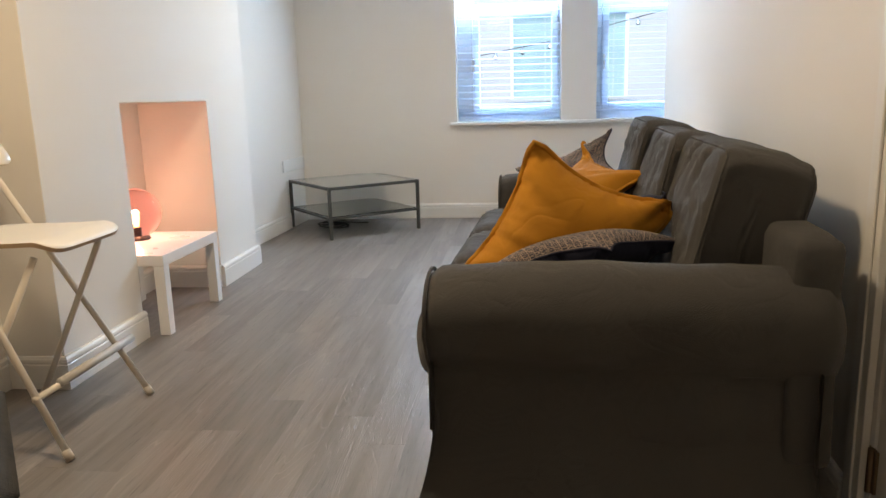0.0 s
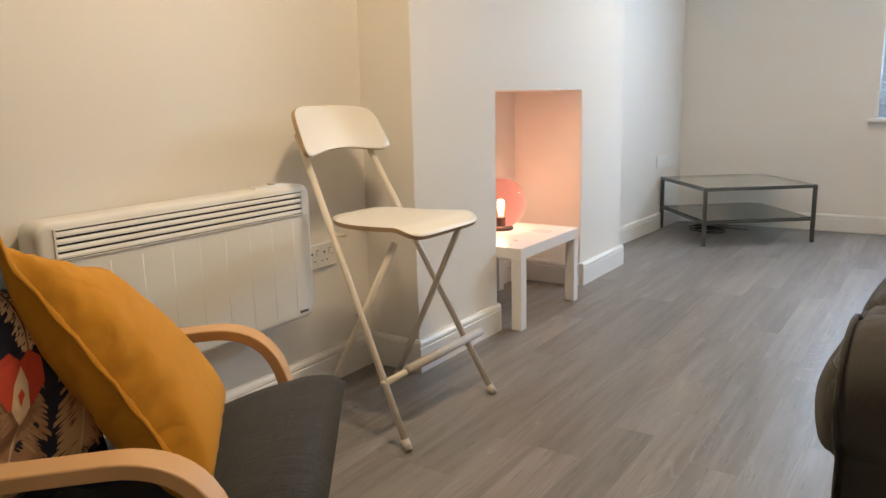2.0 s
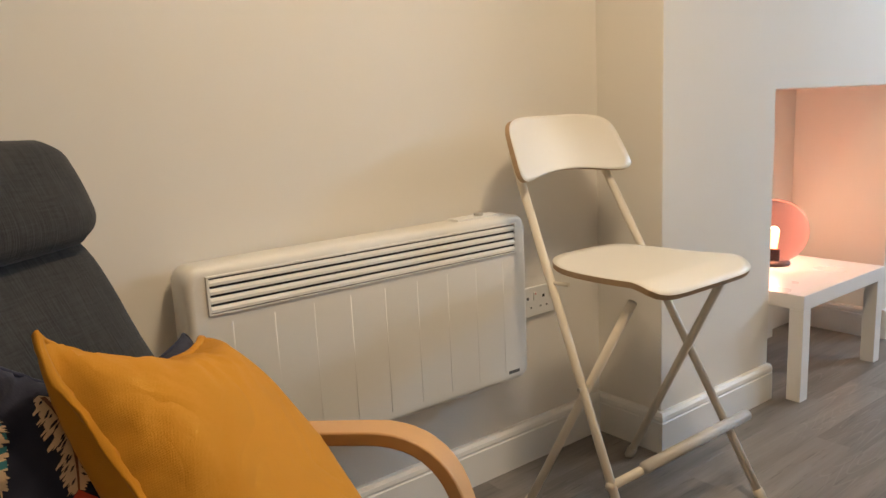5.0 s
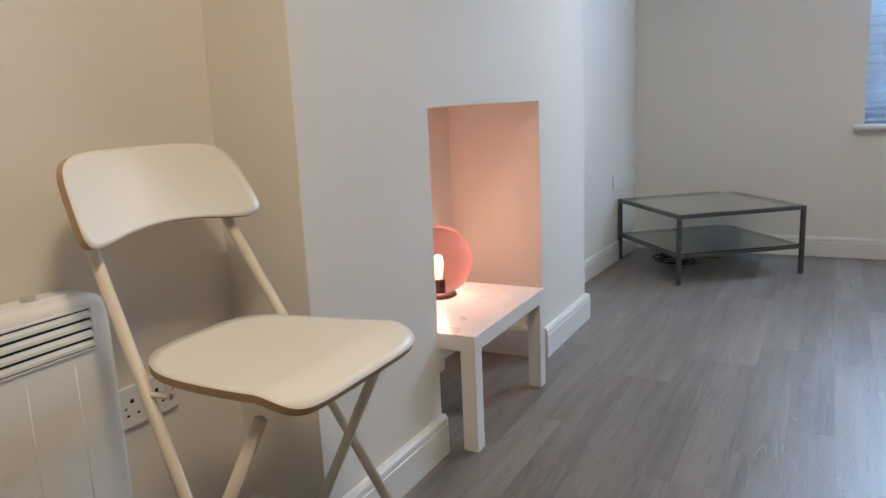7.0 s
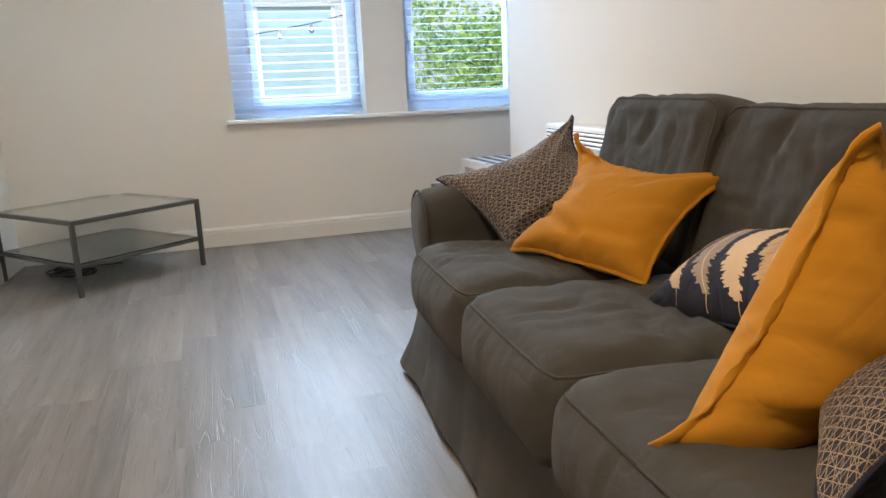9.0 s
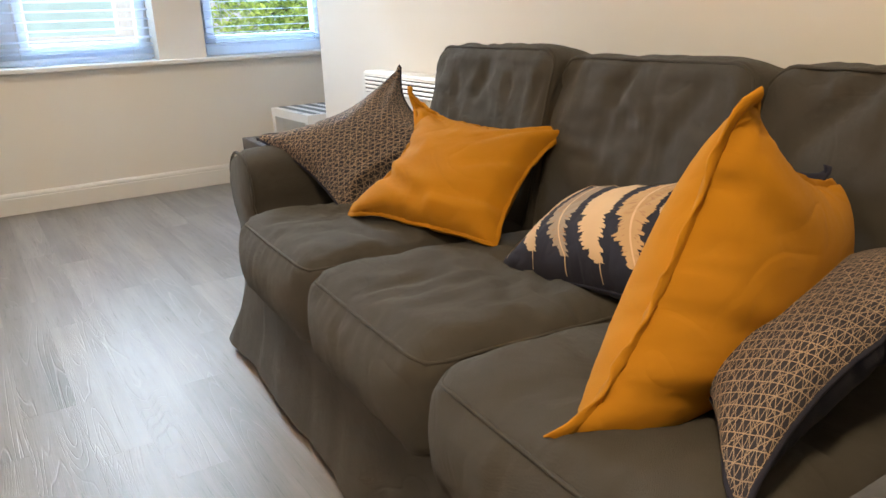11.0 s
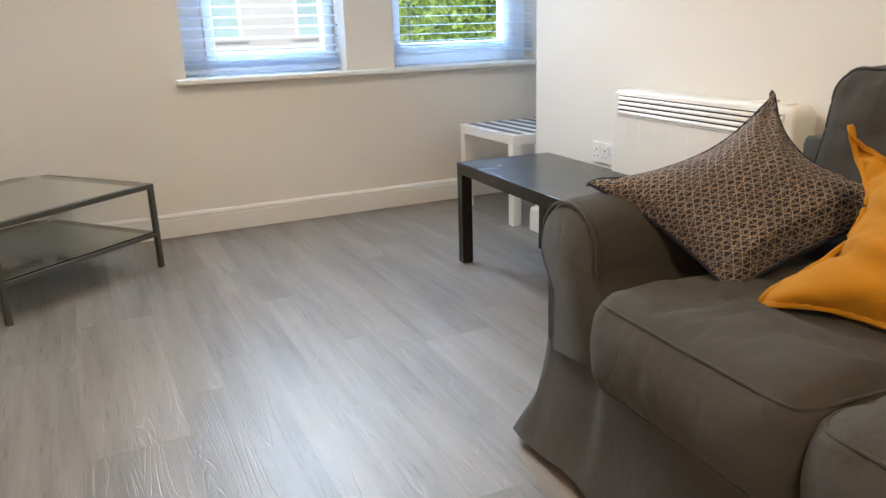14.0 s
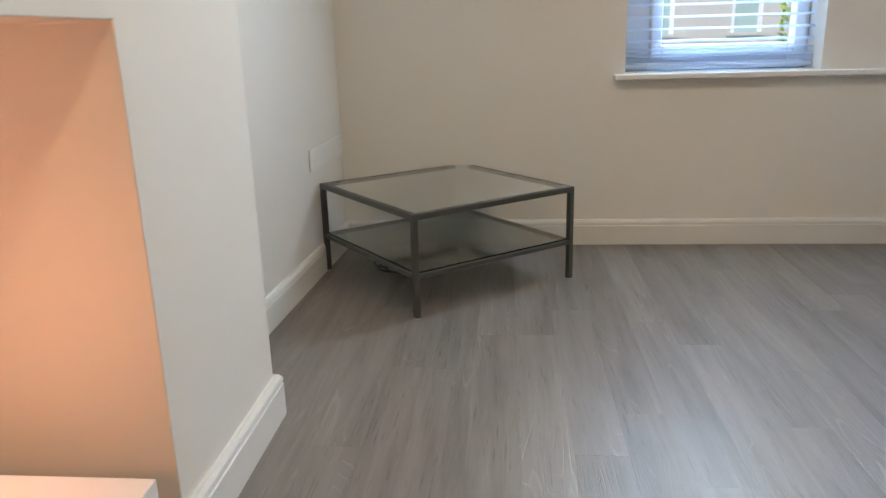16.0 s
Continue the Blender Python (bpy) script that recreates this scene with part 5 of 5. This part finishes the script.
def feather(c, f, u0, v0, u1, v1, wide, material, quill, label, seed, bend=0.12, side=1, ragged=False, strokes=None, bars=None):
    """A feather printed on the cushion: a vane frayed into barbs, a pale quill, finer strokes or bars across it."""
    rng = random.Random(seed)
    a, b = Vector((u0, v0)), Vector((u1, v1))
    d = b - a
    perp = Vector((-d.y, d.x)).normalized()
    ahead = d.normalized()
    n = 96

    def spine(t):
        return a.lerp(b, t) + perp * bend * math.sin(math.pi * t)

    def girth(t):
        if ragged:
            return math.sin(math.pi * min(1, t * 0.86 + 0.10)) ** 0.45
        return max(0.04, math.sin(math.pi * min(0.97, 0.06 + 0.9 * t ** 1.1))) ** 0.62

    def on(q, h):
        u, v = max(-0.985, min(0.985, q.x)), max(-0.985, min(0.985, q.y))
        p = f(u, v, side)
        e = 0.03
        nrm = (f(min(1, u + e), v, side) - f(max(-1, u - e), v, side)).cross(f(u, min(1, v + e), side) - f(u, max(-1, v - e), side)).normalized() * side
        return p + nrm * h
    bm = bmesh.new()
    rows = []
    tear, depth = [0, 0], [1.0, 1.0]
    for i in range(n + 1):
        t = i / n
        ends = []
        for k, sg in ((0, 1), (1, -1)):
            frayed = ragged or t > 0.58
            if tear[k] == 0:
                tear[k] = rng.randint(2, 5) if frayed else 1
                depth[k] = rng.uniform(0.9, 1.15) if not frayed or rng.random() < 0.6 else rng.uniform(0.62, 0.85)
                gap = 0.72 if frayed else 1.0
            else:
                gap = 1.0
            tear[k] -= 1
            reach = wide * girth(t) * depth[k] * gap
            ends.append(spine(t) + perp * sg * reach + ahead * reach * (0.55 if frayed else 0.25))
        m_ = spine(t)
        rows.append([bm.verts.new(on(ends[0].lerp(m_, k), 0.0016)) for k in (0, 0.3, 0.65, 1.0)] + [bm.verts.new(on(m_.lerp(ends[1], k), 0.0016)) for k in (0.35, 0.7, 1.0)])
    for x, y in zip(rows, rows[1:]):
        for j in range(6):
            bm.faces.new((x[j], x[j + 1], y[j + 1], y[j]))
    ob = part("feather_print", bm, material, c, label, True)
    if strokes is not None:
        bm = bmesh.new()
        for i in range(46):
            t, sg = rng.uniform(0.06, 0.92), rng.choice((-1, 1))
            p, w = spine(t) + perp * sg * rng.uniform(0.08, 0.4) * wide, wide * girth(t) * rng.uniform(0.25, 0.5)
            q = p + perp * sg * w + ahead * w * 0.7
            e = ahead * 0.008
            mid_ = (p + q) / 2
            bm.faces.new([bm.verts.new(on(k, 0.0022)) for k in (p, mid_ + e, q, mid_ - e)])
        part("barb_hatching", bm, strokes, ob, kind="stuff")
    if bars is not None:
        for i in range(7):
            bm = bmesh.new()
            t0 = 0.10 + i * 0.115
            pts = []
            for t, sg in ((t0, 1), (t0 + 0.055, 1), (t0 + 0.055, -1), (t0, -1)):
                pts.append(bm.verts.new(on(spine(t) + perp * sg * wide * 0.9 * girth(t), 0.0022)))
            bm.faces.new(pts)
            part("bar", bm, bars, ob)
    bm = bmesh.new()
    rows = []
    for i in range(34):
        t = 0.04 + i / 29
        p = spine(min(t, 1.0)) + d * max(0.0, t - 1.0)
        w = 0.011 * (1 - i / 36) + 0.003
        rows.append([bm.verts.new(on(p + perp * w, 0.0028)), bm.verts.new(on(p - perp * w, 0.0028))])
    for x, y in zip(rows, rows[1:]):
        bm.faces.new((x[0], x[1], y[1], y[0]))
    part("quill", bm, quill, ob)
    return ob


def motif(c, f, name, pts, material, label="", h=0.0016):
    """A flat printed shape, filled from its middle so that it follows the cloth."""
    bm = bmesh.new()
    mid_ = Vector((sum(p[0] for p in pts) / len(pts), sum(p[1] for p in pts) / len(pts)))
    ring = []
    for (x0, y0), (x1, y1) in zip(pts, pts[1:] + pts[:1]):
        ring += [Vector((x0 + (x1 - x0) * k / 6, y0 + (y1 - y0) * k / 6)) for k in range(6)]
    rows = []
    for k in (1.0, 0.75, 0.5, 0.25, 0.02):
        row = []
        for p in ring:
            q = mid_.lerp(p, k)
            e = 0.03
            nrm = (f(q.x + e, q.y, 1) - f(q.x - e, q.y, 1)).cross(f(q.x, q.y + e, 1) - f(q.x, q.y - e, 1)).normalized()
            row.append(bm.verts.new(f(q.x, q.y, 1) + nrm * h))
        rows.append(row)
    for r0, r1 in zip(rows, rows[1:]):
        for k in range(len(ring)):
            bm.faces.new((r0[k], r0[(k + 1) % len(ring)], r1[(k + 1) % len(ring)], r1[k]))
    bm.faces.new(rows[-1])
    return part(name, bm, material, c, label, True)


# on the sofa
pillow([(0.052, 3.345, 0.490), (0.470, 3.235, 0.640), (0.378, 3.573, 0.852), (-0.050, 3.683, 0.664)], 10.0, M["lattice"],
       "navy cushion with a beige lattice print leaning on the sofa arm", 1.3, (0.03, 0.34, 0.0, 0.26), 0.46, M["navy"], rear=0.8,
       folds=((0.85, 0.85, 0.15, 0.10, 0.016), (-0.60, -0.80, 0.70, -0.72, 0.014), (0.85, -0.60, 0.30, -0.25, 0.010)))
pillow([(0.020, 3.255, 0.505), (0.150, 2.800, 0.512), (0.475, 2.890, 0.722), (0.236, 3.268, 0.812)], 8.5, M["mustard"],
       "mustard-yellow cushion with flanged edges against the sofa back", 4.1, (0.44, 0.04, -0.10, 0.44), 0.49, rear=0.5, low=0.35, flange=0.006, slack=1.09,
       folds=((-0.92, -0.30, 0.15, -0.72, 0.022), (-0.80, 0.10, -0.25, -0.10, 0.012), (0.92, -0.55, 0.10, -0.62, 0.014), (-0.55, 0.80, -0.05, 0.25, 0.014), (0.85, 0.75, 0.35, 0.15, 0.012), (0.95, 0.10, 0.40, -0.25, 0.010)))
plume, plume_f = pillow([(0.085, 2.735, 0.480), (0.120, 2.250, 0.505), (0.352, 2.205, 0.745), (0.335, 2.715, 0.600)], 12.0, M["navy"],
                        "navy cushion printed with pale feathers lying on the seat", 7.7, 0.05, 0.49, slack=1.10)
pillow([(-0.250, 2.180, 0.490), (0.230, 2.130, 0.465), (0.378, 2.232, 0.708), (0.000, 2.090, 0.892)], 17.5, M["mustard"],
       "large mustard-yellow cushion propped up on the near seat", 9.2, (0.0, 0.03, -0.04, 0.03), 0.50, low=0.4, flange=0.009, slack=1.11,
       folds=((-0.90, -0.55, 0.25, -0.55, 0.010), (-0.92, -0.10, 0.05, -0.25, 0.008), (-0.90, 0.55, -0.35, 0.30, 0.008), (-0.60, -0.92, 0.45, -0.78, 0.010)))
pillow([(-0.205, 1.930, 0.500), (0.180, 1.905, 0.640), (0.425, 2.050, 0.610), (0.020, 2.180, 0.485)], 6.5, M["lattice"],
       "navy cushion with beige lattice face slumped beside the sofa arm", 5.5, (0.0, 0.06, 0.0, 0.0), 0.46, M["navy"], rear=0.10, slack=1.05)

# on the armchair (its own axes)
CH_M = pose(-0.99, 1.37, 0, 0, 0, 38)


def on_chair(pts):
    return [CH_M @ Vector(p) for p in pts]


print_cushion, print_f = pillow(on_chair([(-0.610, -0.235, 0.395), (-0.350, -0.080, 0.390), (-0.600, 0.268, 0.680), (-0.545, -0.185, 0.825)]), 10.0, M["navy"],
                                "navy cushion printed with large feathers against the chair back", 2.9, (0.0, 0.04, 0.04, 0.24), 0.46, slack=1.10)
pillow(on_chair([(-0.215, -0.215, 0.395), (-0.265, 0.205, 0.365), (-0.556, 0.252, 0.678), (-0.490, -0.135, 0.808)]), 19.0, M["mustard"],
       "mustard-yellow cushion propped against the printed one", 6.4, (0.02, -0.04, 0.0, 0.06), 0.47, low=0.3, flange=0.006, slack=1.08)

# feathers: places in the cushion's own square
FE = [(-0.88, 0.72, -0.80, -0.50, 0.075, "feather_beige", True), (-0.62, 0.80, -0.50, -0.60, 0.120, "feather_cream", False), (-0.33, 0.82, -0.16, -0.62, 0.115, "feather_grey", False),
      (-0.02, 0.82, 0.18, -0.64, 0.125, "feather_cream", False), (0.30, 0.84, 0.50, -0.62, 0.13, "feather_beige", False), (0.62, 0.80, 0.74, -0.50, 0.11, "feather_cream", False)]
for i, (u0, v0, u1, v1, w, mt, frayed) in enumerate(FE):
    feather(plume, plume_f, u0, v0, u1, v1, w, M[mt], M["feather_cream"], "printed feather", i + 1, -0.20 if not frayed else -0.06, ragged=frayed,
            strokes=M["feather_tan"] if mt in ("feather_grey", "feather_beige") else None)
feather(plume, plume_f, 0.90, 0.66, 0.89, -0.66, 0.10, M["feather_beige"], M["feather_cream"], "printed ragged feather", 22, -0.04, ragged=True, strokes=M["feather_brown"])
feather(plume, plume_f, 0.90, 0.62, 0.89, 0.00, 0.10, M["feather_red"], M["feather_cream"], "printed red feather tip", 30, -0.02, ragged=True)
for v in (0.30, -0.22, -0.74):
    motif(print_cushion, print_f, "diamond_print", [(-0.96, v), (-0.86, v + 0.26), (-0.76, v), (-0.86, v - 0.26)], M["slate"], "slate-blue printed diamond", 0.0010)
feather(print_cushion, print_f, -0.80, 0.82, -0.74, 0.20, 0.075, M["feather_cream"], M["feather_cream"], "cream feather with teal bars", 50, 0.02, ragged=True, bars=M["feather_teal"])
feather(print_cushion, print_f, -0.48, 0.66, -0.36, 0.12, 0.115, M["feather_cream"], M["feather_brown"], "small cream printed feather", 51, 0.03, ragged=True, strokes=M["navy"])
feather(print_cushion, print_f, -0.44, 0.00, -0.46, -0.94, 0.31, M["feather_tan"], M["feather_cream"], "large tan printed feather", 52, 0.03, ragged=True, strokes=M["feather_beige"])
feather(print_cushion, print_f, 0.16, 0.20, 0.18, -0.88, 0.27, M["feather_beige"], M["feather_cream"], "large beige printed feather", 53, 0.04, ragged=True, strokes=M["feather_brown"])
motif(print_cushion, print_f, "red_tip", [(-0.66, -0.10), (-0.62, 0.06), (-0.52, 0.12), (-0.44, 0.05), (-0.36, 0.12), (-0.25, 0.06), (-0.22, -0.12), (-0.34, -0.26), (-0.44, -0.30), (-0.56, -0.25)], M["feather_red"], "red heart-shaped feather tip", 0.0030)
motif(print_cushion, print_f, "pale_eye", [(-0.50, -0.10), (-0.44, 0.02), (-0.38, -0.10), (-0.36, -0.26), (-0.44, -0.38), (-0.52, -0.26)], M["feather_cream"], "cream eye in the red tip", 0.0040)
motif(print_cushion, print_f, "eye_dot", [(-0.47, -0.17), (-0.44, -0.13), (-0.41, -0.17), (-0.44, -0.25)], M["feather_red"], "", 0.0048)

# ---- ceiling lights, unseen, placed to suit the warm light ----
cl = thing("ceiling_light", "unseen round flush ceiling light with an opal cover", "ceiling light", pose(-0.45, 4.5, HIGH), "ceiling lights")
part("backplate", lathe([(0, -0.001), (0.19, -0.001), (0.19, -0.03), (0, -0.03)], 36), M["gloss"], cl, "", False, 0.003)
part("diffuser", lathe([(0.178, -0.0305), (0.178, -0.05), (0.165, -0.075), (0.12, -0.088), (0, -0.09)], 36), emit("opal_diffuser", (1.0, 0.80, 0.55), 1.0), cl, "lit opal cover", True)
copy_thing(cl, pose(-0.85, 1.75, HIGH))
# unseen fitting, added to house the far-end fill lamp
copy_thing(cl, pose(-0.45, -1.5, HIGH))

# ---- outside ----
GROUND = -3.0
setting("ground", box(-400, 400, 6.8, 800, GROUND - 0.2, GROUND), M["asphalt"], "grey asphalt street below the windows", category="ground")
setting("pavement", box(-30, 40, 20.5, 23.4, GROUND + 0.001, GROUND + 0.13), M["render_grey"], "pale pavement along the opposite house", category="pavement")
house = thing("opposite_house", "white rendered house with large glazed windows across the street", "house", pose(0, 23.6, GROUND))
WINS = [(-8.2, -4.7), (-0.25, 3.3), (4.75, 5.55), (9.0, 12.5)]
ROWS_Z = [(0.5, 2.6), (3.85, 6.30)]
X0, X1, TOP = -14.0, 8.2, 7.6
bm = bmesh.new()
xs = [X0] + [k for w in WINS if w[1] < X1 for k in w] + [X1]
for i in range(0, len(xs), 2):
    box(xs[i], xs[i + 1], 0, 0.3, 0, TOP, bm)
for w in WINS:
    if w[1] < X1:
        zs = [0] + [k for r in ROWS_Z for k in r] + [TOP]
        for i in range(0, len(zs), 2):
            box(w[0], w[1], 0, 0.3, zs[i], zs[i + 1], bm)
part("wall", bm, M["render"], house)
part("core", box(X0, X1, 0.45, 7, 0, TOP), M["render_grey"], house)
part("roof", prism([(X0 - 0.3, -0.35), (X1 + 0.3, -0.35), (X1 + 0.3, 7.2), (X0 - 0.3, 7.2)], TOP, TOP + 0.35), M["roof"], house, "dark eaves and roof")
for w in WINS:
    if w[1] >= X1:
        continue
    for z0, z1 in ROWS_Z:
        win = part("window", box(w[0], w[1], 0.12, 0.15, z0, z1), M["shopglass"], house, "teal reflecting glazing")
        mids = (w[0] + (w[1] - w[0]) * 0.37,) if w[1] - w[0] > 2 else ()
        for x in (w[0] + 0.05, *mids, w[1] - 0.05):
            part("frame", box(x - 0.05, x + 0.05, 0.05, 0.119, z0, z1), M["upvc"], win)
        part("sill", box(w[0] - 0.1, w[1] + 0.1, -0.06, 0.10, z0 - 0.08, z0 - 0.001), M["render"], win)


def tree(x, y, base, height, spread, seed, leaves):
    rng = random.Random(seed)
    t = thing("tree", "leafy green tree outside the window", "tree", pose(x, y, base), "trees outside")
    bm = bmesh.new()
    tips = []

    def limb(a, d, length, r, level):
        pts = [a]
        for i in range(4):
            d = (d + Vector((rng.uniform(-0.2, 0.2), rng.uniform(-0.2, 0.2), rng.uniform(-0.02, 0.16)))).normalized()
            pts.append(pts[-1] + d * length / 4)
        rows = []
        bare = max(math.hypot(p.x, p.y) for p in pts) > 0.80 * spread
        for i, p in enumerate(pts if not bare else []):
            rr = r * (1 - 0.16 * i)
            rows.append([bm.verts.new(p + Vector((rr * math.cos(k * math.pi / 3), rr * math.sin(k * math.pi / 3), 0))) for k in range(6)])
        for p, q in zip(rows, rows[1:]):
            for k in range(6):
                bm.faces.new((p[k], p[(k + 1) % 6], q[(k + 1) % 6], q[k]))
        if level:
            for i in (1, 2, 3, 4, 4):
                a_ = rng.uniform(0, 6.28)
                limb(pts[i], Vector((math.cos(a_), math.sin(a_), rng.uniform(0.05, 0.8))).normalized(), length * rng.uniform(0.5, 0.75), r * 0.5, level - 1)
        else:
            tips.extend(pts[1:])
    limb(Vector((0, 0, 0)), Vector((0, 0, 1)), height * 0.55, 0.17, 3)
    part("trunk", bm, M["bark"], t, "", True)
    verts, faces = [], []
    while len(faces) < leaves:
        p = rng.choice(tips) + Vector((rng.gauss(0, 0.42), rng.gauss(0, 0.42), rng.gauss(0, 0.36)))
        if p.z < height * 0.22 or math.hypot(p.x, p.y) > spread:
            continue
        q = Euler((rng.uniform(-1, 1), rng.uniform(-1, 1), rng.uniform(0, 6.28))).to_matrix()
        s = rng.uniform(0.06, 0.11)
        k = len(verts)
        for a, b, c in ((-0.5, 0, 0), (0, -0.32, 0.08), (0.6, 0, 0.02), (0, 0.32, 0.08)):
            verts.append(p + q @ Vector((a * s, b * s, c * s)) * 1.5)
        faces.append((k, k + 1, k + 2, k + 3))
    me = bpy.data.meshes.new("crown")
    me.from_pydata(verts, [], faces)
    me.materials.append(M["leaf"])
    o = new("crown", me)
    o.parent = t
    return t


tree(6.3, 15.3, GROUND, 7.0, 3.0, 3, 24000)
tree(9.8, 17.5, GROUND, 7.5, 3.2, 8, 9000)

# string of small lamps outside
line = []
ctrl = [(-2.6, 8.5, 1.62), (-1.5, 8.5, 1.45), (-0.47, 8.5, 1.43), (0.31, 8.5, 1.56), (1.55, 8.5, 1.85), (3.2, 8.5, 2.5)]
for a, b in zip(ctrl, ctrl[1:]):
    line += [Vector(a).lerp(Vector(b), i / 8) for i in range(8)]
string = thing("string_lights", "dark cable with small clear bulbs strung outside the windows", "string lights", pose(0, 0, 0))
part("cable", tube(line, 0.006, 6), M["cable"], string, "", True)
for i in range(3, len(line), 3):
    b = part("bulb", lathe([(0, -0.085), (0.02, -0.078), (0.026, -0.06), (0.018, -0.035), (0.011, -0.03), (0.011, 0.0), (0, 0.002)], 10, at=line[i]), M["chrome"], string, "small unlit bulb", True)
for x in (-2.6, 3.2):
    z = 1.62 if x < 0 else 2.5
    part("post", tube([(x, 8.5, GROUND), (x, 8.5, z)], 0.03, 8), M["steel"], string)

# ---- floor planks, last ----
PW, PL = 0.132, 0.99


def plank(w, l):
    bm = bmesh.new()
    c, t = 0.0002, 0.0055
    lo = [bm.verts.new((x, y, -t)) for x, y in ((0, 0), (w, 0), (w, l), (0, l))]
    md = [bm.verts.new((x, y, -0.0002)) for x, y in ((0, 0), (w, 0), (w, l), (0, l))]
    hi = [bm.verts.new((x, y, 0)) for x, y in ((c, c), (w - c, c), (w - c, l - c), (c, l - c))]
    for a, b in ((lo, md), (md, hi)):
        for i in range(4):
            bm.faces.new((a[i], a[(i + 1) % 4], b[(i + 1) % 4], b[i]))
    bm.faces.new(hi)
    me = bpy.data.meshes.new("plank")
    bmesh.ops.recalc_face_normals(bm, faces=bm.faces)
    bm.to_mesh(me)
    bm.free()
    me.materials.append(M["floor"])
    return me


meshes = {}
rng = random.Random(21)
col = 0
x = LEFT - 0.17
while x < 2.5:
    y = REAR - rng.uniform(0.05, 0.95)
    while y < BACK:
        y0, y1 = max(y, REAR), min(y + PL, BACK)
        if y1 - y0 > 0.02 and not (x > RW(y1) + 0.15 and y1 < RW_END - 0.2):
            key = round(y1 - y0, 3)
            if key not in meshes:
                meshes[key] = plank(PW, key)
            if y1 < -0.2:
                y += PL
                continue
            ob = new("plank", meshes[key])
            ob.parent = floor
            ob.location = (x, y0, 0)
        y += PL
    x += PW
